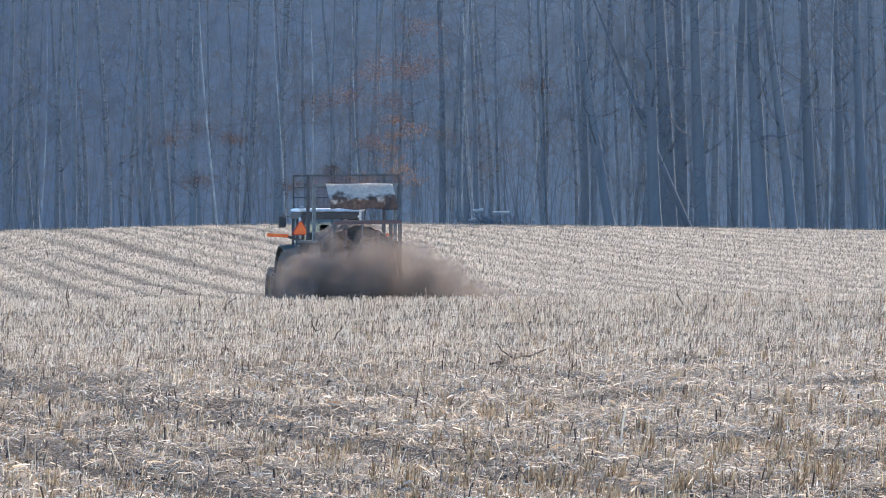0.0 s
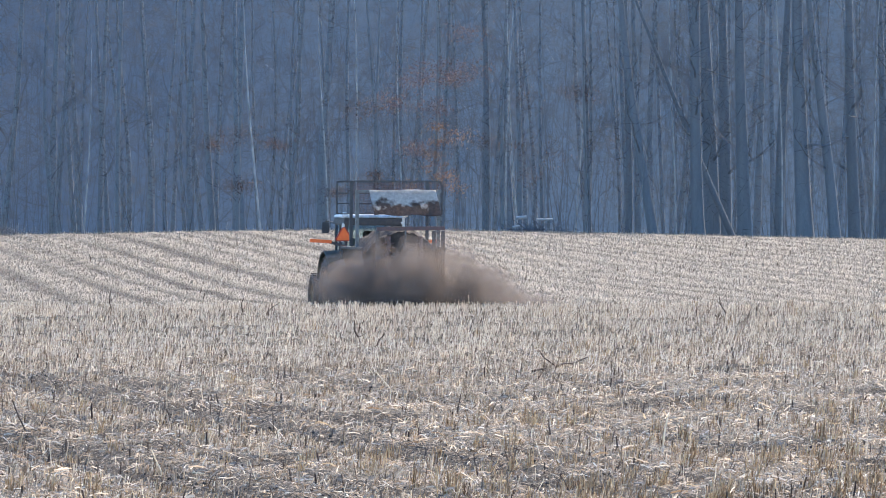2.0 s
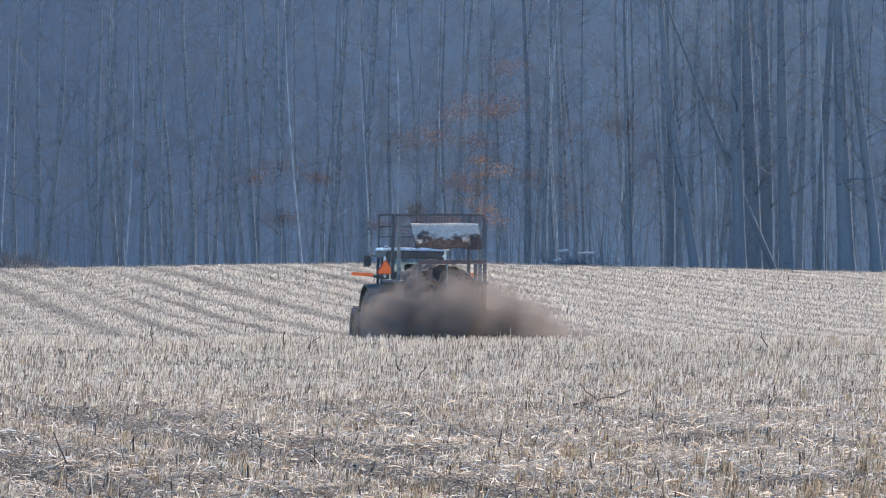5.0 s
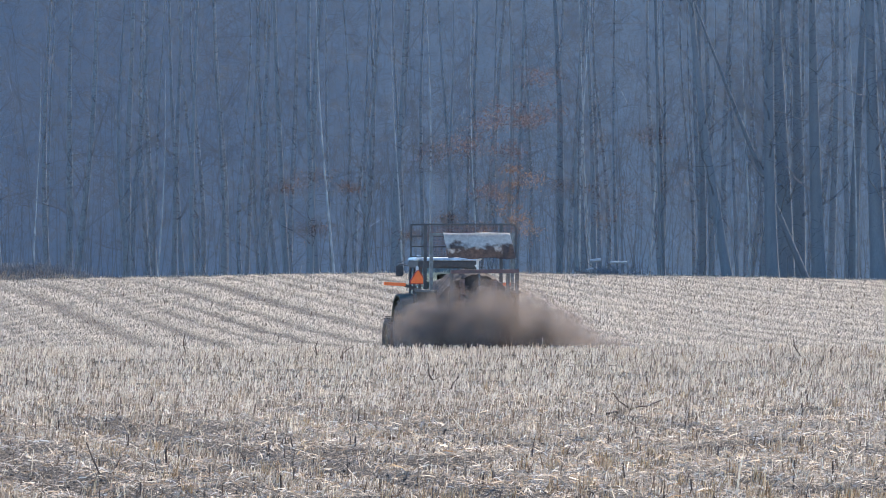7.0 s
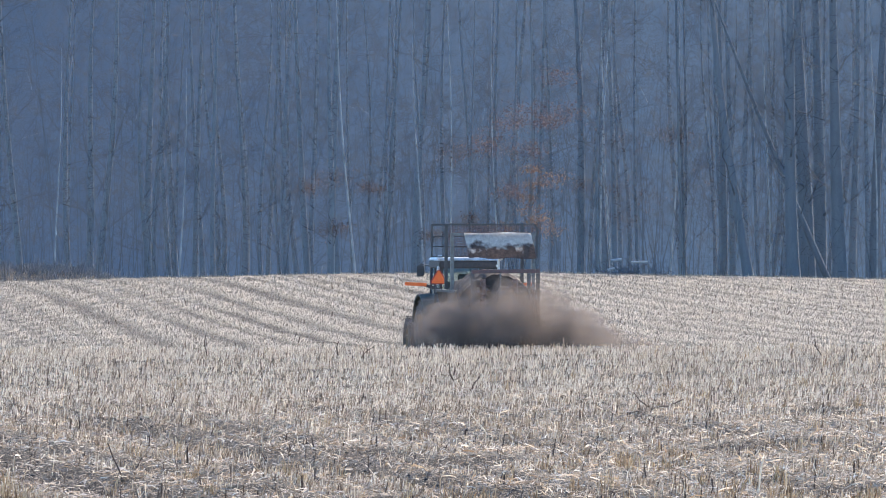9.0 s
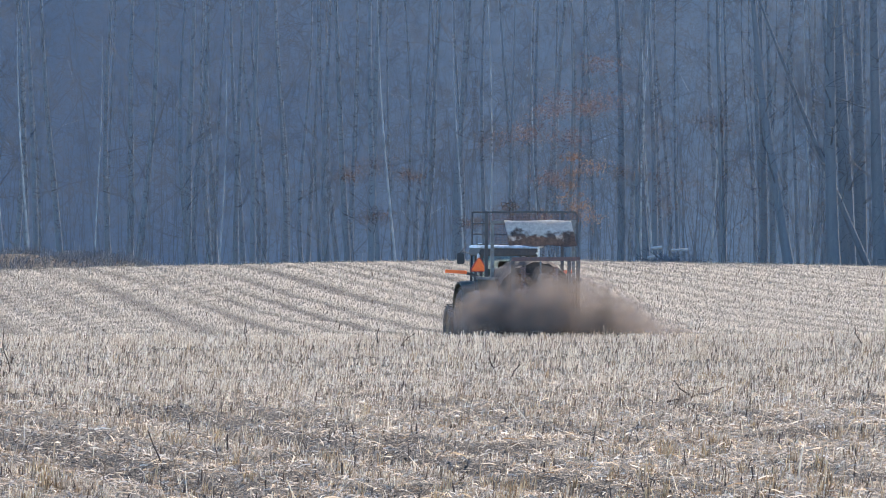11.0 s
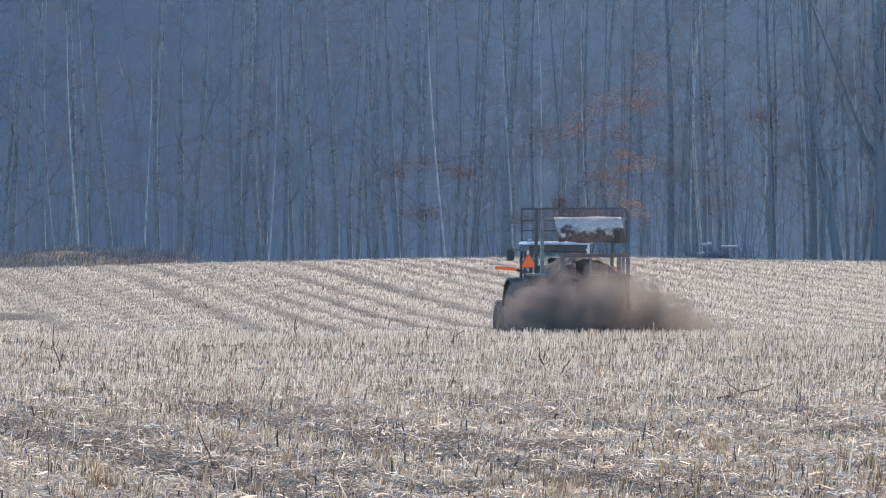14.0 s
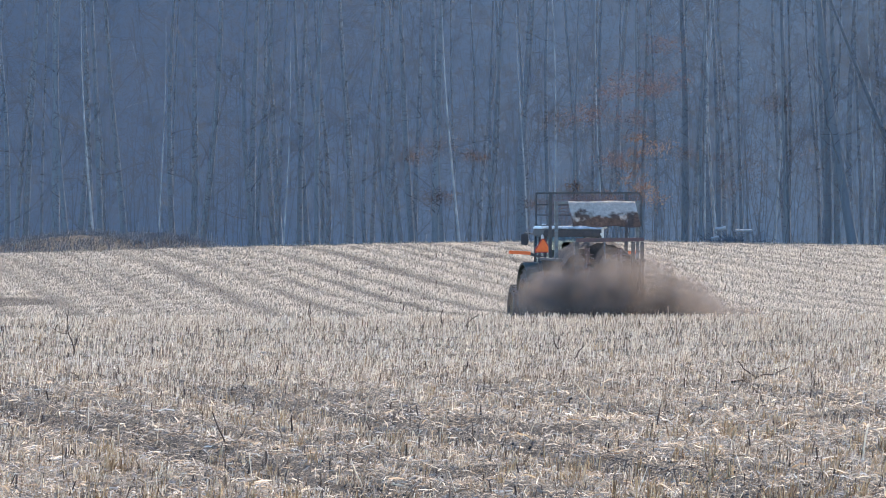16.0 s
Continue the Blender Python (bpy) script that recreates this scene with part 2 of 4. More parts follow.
def lay(x, y):
    """Height of the land without its small relief."""
    z = sum(np.interp(y + d, PROFILE_Y, PROFILE_Z) for d in (-4, -2, 0, 2, 4)) / 5
    far = smooth_step(y, 212, 285) * (1 - smooth_step(y, 380, 700))
    off = np.where(x < -4, (-4 - x) / 13.7, (x + 4) / 21.7)
    z = z - far * 0.27 * np.clip(off, 0, 3) ** 1.4
    near = smooth_step(y, 40, 60) * (1 - smooth_step(y, 125, 160))
    bank = smooth_step(-x, 18.0, 22.5) * (1 - smooth_step(-x, 40, 60)) * np.exp(-(((y - 309) / 4.5) ** 2)) * (1.2 + 0.15 * np.sin(x * 0.9))
    return z + near * 0.008 * np.clip(x, -15, 15) + bank


def wave(x, y, scale, seed=0.0):
    """Cheap smooth noise between about -1 and 1."""
    a = np.sin(x * scale + 1.3 * np.sin(y * scale * 0.7 + seed) + seed) * np.cos(y * scale * 1.1 + 1.1 * np.sin(x * scale * 0.6 - seed))
    b = np.sin(x * scale * 2.3 - y * scale * 1.7 + seed * 2) * 0.5
    return (a + b) / 1.5


def near_row(x, y):
    return x + 0.24 * (y - 60)


def far_row(x, y):
    return x + 0.2 * (y - 250) + 0.0045 * np.maximum(x, -12.0) * (y - 250)


def tracks(x, y):
    """How bare the near ground is: the wheel ruts along the rows and trodden patches."""
    u = near_row(x, y) + 0.12 * wave(x, y, 1.1)
    ruts = sum(np.exp(-(((u - c) / w) ** 2)) * k for c, w, k in ((-2.6, 0.45, 1.6), (-1.4, 0.25, 0.6), (0.6, 0.4, 1.4), (1.7, 0.22, 0.5), (3.9, 0.25, 0.5), (7.1, 0.25, 0.45)))
    ruts = ruts * (1 - smooth_step(y, 84, 96)) * np.clip(0.8 + 0.45 * wave(x, y, 0.9, 2.0), 0, 1)
    patch = np.clip(wave(x, y * 0.35, 1.5, 4.0) - 0.35, 0, 1) * 1.4 * (1 - smooth_step(y, 84, 100))
    return np.clip(ruts + patch, 0, 1)


def bare_spot(x, y):
    return np.exp(-(((x + 20.9) / 1.5) ** 2 + ((y - 220.5) / 3.0) ** 2) ** 2) * 1.3


def far_bands(x, y):
    """How thin the stubble is on the far slope: bands along the rows, and one bare spot."""
    u = far_row(x, y) + 0.16 * wave(x * 0.6, y * 0.3, 1.0, 1.0)
    rows = np.sin(u * 2 * math.pi / 1.5 + 1.3 * np.sin(u * 0.9)) * 0.85 + 0.1 + 0.28 * wave(u, y * 0.05, 1.1, 3.0)
    band = np.clip(rows, 0, 1) * np.clip(0.72 + 0.25 * wave(u, y * 0.1, 0.4, 5.0), 0.35, 1)
    band = band * (1 - 0.4 * smooth_step(x, -5, 3))
    return np.clip(np.maximum(band, bare_spot(x, y)), 0, 1)


def relief(x, y):
    near = smooth_step(y, 42, 48) * (1 - smooth_step(y, 128, 140))
    far = smooth_step(y, 200, 212) * (1 - smooth_step(y, 296, 306))
    z = near * (-0.13 * tracks(x, y) + 0.016 * wave(x, y, 5.0) + (0.01 + 0.02 * tracks(x, y)) * wave(x, y, 11.0, 2.0) + 0.03 * wave(x, y, 0.8, 6.0))
    return z + far * (-0.06 * far_bands(x, y) + 0.015 * wave(x, y, 4.0) + 0.03 * wave(x, y, 0.7, 1.0))


def land(x, y):
    x, y = np.asarray(x, dtype=float), np.asarray(y, dtype=float)
    return lay(x, y) + relief(x, y)


def build_ground():
    def spread(inner, limit):
        step, out = 1.0, [inner]
        while out[-1] < limit:
            out.append(out[-1] + step)
            step *= 1.35
        return out
    out = spread(30.5, 2500)
    xs = np.array([-v for v in out[::-1]] + list(np.arange(-30, -13, 0.45)) + list(np.arange(-13, 13, 0.24)) + list(np.arange(13, 30.2, 0.45)) + out)
    ys = np.array([-v for v in spread(10, 2500)[::-1]] + list(np.arange(-8, 46, 2.0)) + list(np.arange(46, 124, 0.3)) + list(np.arange(124, 206, 1.2))
                  + list(np.arange(206, 298, 0.65)) + list(np.arange(298, 420, 3)) + spread(421, 3500))
    gx, gy = np.meshgrid(xs, ys)
    verts = np.stack((gx, gy, land(gx, gy)), -1).reshape(-1, 3)
    w, h = len(xs), len(ys)
    i = (np.arange(h - 1)[:, None] * w + np.arange(w - 1)).ravel()
    mesh = block_mesh("ground", verts, np.stack((i, i + 1, i + w + 1, i + w), -1), SOIL)
    mesh.polygons.foreach_set("use_smooth", np.ones(len(mesh.polygons), dtype=bool))
    x, y = verts[:, 0], verts[:, 1]
    bare = np.where(y < 160, tracks(x, y), far_bands(x, y) * 0.75) * smooth_step(y, 40, 50) * (1 - smooth_step(y, 296, 304))
    cover = np.clip(np.where(y < 160, 0.4 - 0.12 * smooth_step(y, 84, 98), 0.55) - bare * np.where(y < 160, 0.88, 0.5), 0, 1)
    cover = np.clip(cover - 0.3 * np.where(y > 160, bare_spot(x, y), 0), 0, 1)
    cover = np.where(y > 300, np.where(x < -17, 0.04, 0.26), cover)
    layer = mesh.attributes.new("cover", "FLOAT", "POINT")
    layer.data.foreach_set("value", cover.astype(np.float32))
    tagged(new("ground", mesh), "harvested field of dark earth and pale chaff rolling to a wood", "ground", kind="structure")


build_ground()


# ---- stubble and straw ----
def stems(name, x, y, height, radius, lean, material, label, seed, sides=3):
    """Cut stalks as thin tapered prisms, all in one mesh."""
    rng = np.random.default_rng(seed)
    n = len(x)
    a, turn = rng.normal(0.2, 1.3, n), rng.uniform(0, 2 * math.pi, n)
    tilt = np.abs(rng.normal(0, lean, n))
    foot = np.stack((x, y, land(x, y) - 0.02), -1)
    tip = foot + np.stack((np.sin(tilt) * np.cos(a), np.sin(tilt) * np.sin(a), np.cos(tilt)), -1) * height[:, None]
    verts = np.empty((n, 2 * sides, 3))
    for k in range(sides):
        c = turn + 2 * math.pi * k / sides
        ring = np.stack((np.cos(c), np.sin(c), np.zeros(n)), -1)
        verts[:, k] = foot + ring * radius[:, None]
        verts[:, sides + k] = tip + ring * radius[:, None] * 0.75
    quads = np.array([(k, (k + 1) % sides, sides + (k + 1) % sides, sides + k) for k in range(sides)])
    faces = (np.arange(n)[:, None, None] * 2 * sides + quads).reshape(-1, 4)
    ob = new(name, block_mesh(name, verts.reshape(-1, 3), faces, material))
    return tagged(ob, label, "stubble", kind="stuff")


def litter(name, x, y, length, width, material, label, seed):
    """Fallen straw: short bent strips that lie on the ground and on one another."""
    rng = np.random.default_rng(seed)
    n = len(x)
    a = rng.normal(0.25, 1.0, n)
    way = np.stack((np.cos(a), np.sin(a), rng.normal(0.0, 0.3, n)), -1) * (length / 2)[:, None]
    side = np.stack((-np.sin(a), np.cos(a), rng.normal(0, 0.5, n)), -1) * (width / 2)[:, None]
    mid = np.stack((x, y, land(x, y) + rng.uniform(0.008, 0.05, n)), -1)
    hump = np.stack((np.zeros(n), np.zeros(n), length * rng.uniform(0.02, 0.12, n)), -1)
    verts = np.stack((mid - way - side, mid - way + side, mid + hump - side, mid + hump + side, mid + way - side, mid + way + side), 1)
    faces = (np.arange(n)[:, None, None] * 6 + np.array([(0, 2, 3, 1), (2, 4, 5, 3)])).reshape(-1, 4)
    ob = new(name, block_mesh(name, verts.reshape(-1, 3), faces, material))
    return tagged(ob, label, "straw", kind="stuff")


def clods(name, x, y, size, seed):
    """Lumps of bare earth: squat eight-sided stones of random shape."""
    rng = np.random.default_rng(seed)
    n = len(x)
    mid = np.stack((x, y, land(x, y) + size * 0.25), -1)
    a = rng.uniform(0, math.pi / 2, n)
    across, along = np.stack((np.cos(a), np.sin(a), np.zeros(n)), -1), np.stack((-np.sin(a), np.cos(a), np.zeros(n)), -1)
    up = np.array((0.0, 0.0, 1.0))
    verts = np.stack([mid + way * (size * rng.uniform(0.6, 1.3, n) * k)[:, None] + rng.normal(0, 0.2, (n, 3)) * size[:, None]
                      for way, k in ((across, 1), (along, 1), (-across, 1), (-along, 1), (up, 0.8), (-up, 0.8))], 1)
    tris = np.array([(0, 1, 4), (1, 2, 4), (2, 3, 4), (3, 0, 4), (1, 0, 5), (2, 1, 5), (3, 2, 5), (0, 3, 5)])
    faces = (np.arange(n)[:, None, None] * 6 + tris).reshape(-1, 3)
    return tagged(new(name, block_mesh(name, verts.reshape(-1, 3), faces, CLOD)), "dark clods of bare earth in the ruts", "soil", kind="stuff")


def wedge(rng, n, y0, y1, power=1.0):
    """Random places in the stretch of field that the lens sweeps."""
    y = y0 + (y1 - y0) * rng.uniform(0, 1, n) ** power
    half = rng.uniform(0, 1, n)
    return (-0.1 + 0.17 * half) * y, y


def keep(rng, x, y, chance, *more):
    m = rng.uniform(0, 1, len(x)) < chance
    return (x[m], y[m], *(v[m] for v in more))


def sow():
    rng = np.random.default_rng(7)
    # close upright stubble on the rise
    x, y = wedge(rng, 98000, 84, 127, 0.9)
    u = near_row(x, y)
    x = x + (np.round(u / 0.38) * 0.38 - u) * 0.6
    x, y = keep(rng, x, y, smooth_step(y, 83, 97) * np.clip(0.78 + 0.4 * wave(x, y * 0.4, 1.1, 9.0) + 0.25 * wave(x, y * 0.4, 2.9, 5.0), 0.2, 1))
    n = len(x)
    stems("lit_stubble", x, y, rng.uniform(0.05, 0.15, n) * (1 + 0.25 * wave(x, y * 0.45, 1.7, 7.0)), rng.uniform(0.0025, 0.006, n), 0.5, LIT_STRAW, "cut stubble standing close on the rise, lightened to look sunlit", 12)
    # sparse stubs in rows nearer by, where most of the straw lies flat
    x, y = wedge(rng, 82000, 49, 94, 0.9)
    u = near_row(x, y)
    x = x + (np.round(u / 0.76) * 0.76 - u) * 0.75
    x, y = keep(rng, x, y, np.clip(1 - 1.25 * tracks(x, y), 0, 1) * np.clip(0.42 + 0.5 * wave(x, y * 0.45, 1.1, 9.0) + 0.4 * wave(x, y * 0.45, 2.9, 5.0), 0.05, 1) * (1 - 0.55 * smooth_step(x, -2, 3)))
    n = len(x)
    stems("near_stubble", x, y, rng.uniform(0.04, 0.14, n) * (1 + 0.3 * wave(x, y * 0.45, 1.7, 7.0)), rng.uniform(0.003, 0.007, n), 0.6, STRAW, "pale grey cut stubble standing in rows on the near field", 1)
    # golden tufts, each a fan of thin blades
    x, y = wedge(rng, 3600, 49, 122)
    x, y = keep(rng, x, y, np.clip(wave(x, y, 0.9, 11.0) + 0.35 + 0.09 * x, 0, 1) * (1.0 - 0.9 * smooth_step(y, 58, 80)))
    k = np.repeat(np.arange(len(x)), 20)
    x, y = x[k] + rng.normal(0, 0.035, len(k)), y[k] + rng.normal(0, 0.05, len(k))
    stems("golden_stubble", x, y, rng.uniform(0.05, 0.19, len(x)), rng.uniform(0.003, 0.0065, len(x)), 0.45, GOLD_STRAW, "tufts of golden dry grass among the stubble", 2)
    x, y = wedge(rng, 1500, 50, 124)
    n = len(x)
    stems("dark_stubble", x, y, rng.uniform(0.05, 0.15, n), rng.uniform(0.005, 0.011, n), 0.35, DARK_STALK, "dark weathered weed stalks cut short in the stubble", 3, 4)
    x, y = wedge(rng, 800, 52, 124)
    n = len(x)
    stems("tall_stalks", x, y, rng.uniform(0.14, 0.3, n), rng.uniform(0.003, 0.006, n), 0.5, STRAW, "thin pale stalks standing above the stubble", 4)
    # flat straw: broad pale pieces over a mat of small weathered ones
    x, y = wedge(rng, 60000, 49, 104, 0.95)
    x, y = keep(rng, x, y, np.clip(0.95 - 0.55 * tracks(x, y), 0, 1) * np.clip(0.65 + 0.6 * wave(x, y * 0.5, 1.2, 3.0), 0.2, 1) * (1 - 0.7 * smooth_step(y, 90, 104)))
    n = len(x)
    litter("near_straw", x, y, rng.uniform(0.03, 0.1, n) * rng.choice((1.0, 1.0, 1.0, 1.9), n), rng.uniform(0.004, 0.011, n), STRAW, "pale broken straw lying over the near field", 5)
    x, y = wedge(rng, 56000, 49, 100, 0.95)
    x, y = keep(rng, x, y, np.clip(0.9 - 0.35 * tracks(x, y), 0, 1))
    n = len(x)
    litter("old_straw", x, y, rng.uniform(0.03, 0.09, n), rng.uniform(0.006, 0.014, n), OLD_STRAW, "grey weathered straw matted over the near field", 15)
    x, y = wedge(rng, 60000, 49, 100)
    x, y = keep(rng, x, y, np.clip(tracks(x, y) * 0.3, 0, 1))
    clods("earth_clods", x, y, rng.uniform(0.008, 0.022, len(x)), 13)
    x, y = wedge(rng, 600, 49, 80)
    x, y = keep(rng, x, y, smooth_step(x, -5.0, 0.0))
    n = len(x)
    litter("golden_straw", x, y, rng.uniform(0.06, 0.2, n), rng.uniform(0.008, 0.02, n), GOLD_STRAW, "golden broken straw scattered over the near field", 6)
    x, y = wedge(rng, 80000, 205, 298)
    x, y = keep(rng, x, y, 1 - bare_spot(x, y))
    bands = far_bands(x, y)
    pale = rng.uniform(0, 1, len(x)) > bands
    x1, y1 = x[pale], y[pale]
    n = len(x1)
    stems("far_stubble", x1, y1, rng.uniform(0.04, 0.12, n), rng.uniform(0.006, 0.011, n), 0.5, MID_STRAW, "pale cut stubble in bands on the far slope", 8)
    x1, y1 = keep(rng, x[~pale], y[~pale], np.full((~pale).sum(), 0.5))
    n = len(x1)
    stems("band_stubble", x1, y1, rng.uniform(0.02, 0.07, n), rng.uniform(0.006, 0.012, n), 0.5, OLD_STRAW, "darker, shorter stubble in bands on the far slope", 11)
    x, y = wedge(rng, 260, 205, 298)
    n = len(x)
    stems("far_dark_stalks", x, y, rng.uniform(0.06, 0.2, n), rng.uniform(0.008, 0.02, n), 0.5, DARK_STALK, "dark stalks and clods on the far slope", 9, 4)
    x, y = wedge(rng, 7000, 126, 205)
    n = len(x)
    stems("hollow_stubble", x, y, rng.uniform(0.06, 0.16, n), rng.uniform(0.004, 0.009, n), 0.35, STRAW, "pale cut stubble in the hollow of the field", 10)


sow()


# ---- the wood ----
def limb(rng, start, way, length, bend, steps):
    """Points of a wandering branch."""
    pts, p, d = [start], start.copy(), way.normalized()
    for _ in range(steps):
        d = (d + Vector((rng.gauss(0, bend), rng.gauss(0, bend), rng.gauss(0, bend) + 0.06))).normalized()
        p = p + d * (length / steps)
        pts.append(p.copy())
    return pts


def taper(r0, r1, n):
    return [r0 + (r1 - r0) * (i / (n - 1)) ** 0.8 for i in range(n)]


def tree_meshes(seed, height, radius, lean=(0.0, 0.0), first=0.3, limbs=16, sweep=0.05):
    """Trunk and bare crown of one tree, as two meshes."""
    rng = random.Random(seed)
    tv, tf, cv, cf = [], [], [], []
    steps = 14
    trunk, p = [], Vector((0, 0, -0.3))
    ax, ay = rng.uniform(0, 6.28), rng.uniform(0, 6.28)
    for i in range(steps + 1):
        k = i / steps
        trunk.append(Vector((lean[0] * height * k + sweep * height * 0.22 * math.sin(k * 5 + ax) - sweep * height * 0.22 * math.sin(ax),
                             lean[1] * height * k + sweep * height * 0.2 * math.sin(k * 4 + ay) - sweep * height * 0.2 * math.sin(ay), -0.3 + (height + 0.3) * k)))
    radii = [radius * (1 + 0.25 * math.exp(-k * 30)) * (1 - 0.86 * k ** 1.1) for k in (i / steps for i in range(steps + 1))]
    tube(tv, tf, trunk, radii, 9)
    for i in range(limbs):
        k = first + (0.97 - first) * (i + rng.random()) / limbs
        at = k * steps
        a = trunk[int(at)].lerp(trunk[min(int(at) + 1, steps)], at - int(at))
        turn = rng.uniform(0, 2 * math.pi)
        rise = rng.uniform(0.25, 1.1)
        length = height * rng.uniform(0.12, 0.26) * (1.15 - 0.6 * k)
        pts = limb(rng, a, Vector((math.cos(turn), math.sin(turn), rise)), length, 0.2, 6)
        r = radius * (1 - 0.86 * k) * rng.uniform(0.14, 0.32)
        tube(cv, cf, pts, taper(r, 0.012, 7), 5)
        for j in range(2, 7):
            for _ in range(2):
                way = Vector((rng.gauss(0, 1), rng.gauss(0, 1), rng.gauss(0.5, 0.6)))
                sub = limb(rng, pts[j], way, length * rng.uniform(0.2, 0.45), 0.28, 4)
                tube(cv, cf, sub, taper(max(r * 0.35, 0.012), 0.006, 5), 3)
                for q in (2, 4):
                    twig = limb(rng, sub[q], Vector((rng.gauss(0, 1), rng.gauss(0, 1), rng.gauss(0.6, 0.6))), length * rng.uniform(0.08, 0.2), 0.3, 2)
                    tube(cv, cf, twig, (0.007, 0.005, 0.003), 3)
    return (tv, tf), (cv, cf)


def leaves(seed, clusters, material, count, size, name="leaves"):
    """Dry leaves: many small folded blades round the given centres (x, y, z, spread)."""
    rng = np.random.default_rng(seed)
    per = count // len(clusters)
    c = np.repeat(np.array(clusters, dtype=float), per, axis=0)
    n = len(c)
    mid = c[:, :3] + rng.normal(0, 1, (n, 3)) * c[:, 3:] * np.array((1.0, 1.0, 0.5))
    a, b = rng.normal(0, 1, (n, 3)), rng.normal(0, 1, (n, 3))
    a /= np.linalg.norm(a, axis=1, keepdims=True)
    b = np.cross(a, b)
    b /= np.linalg.norm(b, axis=1, keepdims=True)
    s = rng.uniform(0.6, 1.2, n)[:, None] * size
    fold = np.cross(a, b) * s * 0.25
    verts = np.stack((mid - a * s, mid + b * s * 0.55 + fold, mid + a * s, mid - b * s * 0.55 + fold), 1)
    i = np.arange(n)[:, None] * 4
    return block_mesh(name, verts.reshape(-1, 3), np.concatenate((i + np.array((0, 1, 2)), i + np.array((0, 2, 3)))), material)


def make_tree(trunk, crown, m, label, group):
    tree = thing("tree", m, label, "tree", group)
    for name, mesh in (("trunk", trunk), ("crown", crown)):
        ob = new(name, mesh)
        ob.parent = tree
    return tree


SCALE = 784 / math.tan(radians(LENS / 2))


def at_bearing(u, distance):
    """Plan place at a bearing u (right of the first view's left edge, in lens units) and distance."""
    return (u - 784) / SCALE * distance


def height_at(v, distance):
    """Height of a bearing v (down from the first view's upper edge, in lens units) at a distance."""
    return EYE[2] - (v - 280) / SCALE * distance


def lone_tree(seed, u, d, width, lean, label, bark, first=0.2, limbs=14, height=None, sweep=0.05, group="trees of the wood"):
    """A tree with a shape of its own."""
    rng = random.Random(seed)
    x = at_bearing(u, d)
    (tv, tf), (cv, cf) = tree_meshes(seed, height or rng.uniform(17, 22), width / 1.7, (lean, rng.uniform(-0.03, 0.03)), first, limbs, sweep)
    return make_tree(mesh_of("trunk", tv, tf, bark, True), mesh_of("crown", cv, cf, HAZY_TWIG), pose(x, d, float(land(x, d))), label, group)


def plant():
    rng = random.Random(21)
    # bearing, trunk width in metres, distance and lean of the trunks that stand out at the edge
    marked = ((303, 0.28, 330, -0.06), (545, 0.2, 330, 0), (783, 0.3, 318, -0.03), (842, 0.26, 326, -0.02), (965, 0.24, 312, -0.02), (1035, 0.3, 316, 0.01), (1085, 0.38, 306, -0.13),
              (1161, 0.5, 307, -0.036), (1184, 0.66, 311, -0.02), (1205, 0.58, 318, -0.01), (1243, 0.52, 308, -0.035), (1262, 0.32, 324, 0), (1303, 0.42, 312, 0.01), (1350, 0.64, 306, -0.045),
              (1404, 0.42, 306, -0.09), (1438, 0.5, 313, -0.025), (1488, 0.42, 318, -0.02), (1530, 0.42, 310, -0.03), (1575, 0.4, 314, 0.02),
              (-90, 0.34, 345, 0.03), (-122, 0.28, 352, 0.0), (-205, 0.3, 340, -0.06), (-250, 0.26, 335, -0.05), (-330, 0.35, 330, -0.03), (18, 0.34, 345, 0.0), (100, 0.26, 350, 0.02), (190, 0.24, 345, -0.02))
    for i, (u, width, d, lean) in enumerate(marked):
        # bark tone by distance: painted paler from 321 m on, for haze
        lone_tree(300 + i, u, d, width, lean, "bare grey hardwood tree at the edge of the wood", NEAR_BARK if d < 321 else HAZY_BARK, sweep=rng.uniform(0.01, 0.05))
    lone_tree(340, 1234, 309, 0.26, -0.42, "thin bare tree leaning far over between upright trunks", NEAR_BARK, height=15, sweep=0.02)
    # slim pale-barked stems
    for i, (u, d, width, lean, tall) in enumerate(((387, 310, 0.09, -0.07, 13), (843, 312, 0.08, -0.06, 15), (552, 314, 0.08, -0.02, 14), (-262, 318, 0.11, -0.05, 12), (505, 318, 0.08, -0.04, 11),
                                                   (1307, 309, 0.075, -0.02, 14), (818, 316, 0.08, 0.03, 14), (-150, 318, 0.07, 0.02, 11), (70, 318, 0.07, 0.03, 10), (940, 314, 0.08, 0.03, 13), (1120, 312, 0.09, -0.02, 13), (1465, 312, 0.075, 0.04, 14), (640, 315, 0.07, -0.03, 12))):
        lone_tree(400 + i, u, d, width, lean, "slim pale-barked young tree with few branches", PALE_BARK, 0.35, 7, tall, 0.03)
    kinds = []
    for k in range(8):
        (tv, tf), (cv, cf) = tree_meshes(100 + k, rng.uniform(17, 22), 0.13 + 0.012 * k, (rng.uniform(-0.05, 0.05), rng.uniform(-0.05, 0.05)), 0.1, 10, rng.uniform(0.02, 0.1))
        kinds.append((mesh_of("trunk", tv, tf, HAZY_BARK, True), mesh_of("crown", cv, cf, HAZY_TWIG)))
    for i in range(105):
        d = 318 + 105 * rng.random() ** 1.1
        x = at_bearing(-540 + 2240 * rng.random() ** 0.85, d)
        trunk, crown = kinds[rng.randrange(8)]
        tree = make_tree(trunk, crown, pose(x, d, float(land(x, d)), 0, 0, rng.uniform(0, 360)), "bare grey hardwood tree deep in the wood", "trees of the wood")
        k = rng.uniform(0.6, 1.15)
        tree.scale = (k, k, rng.uniform(0.85, 1.15))


plant()


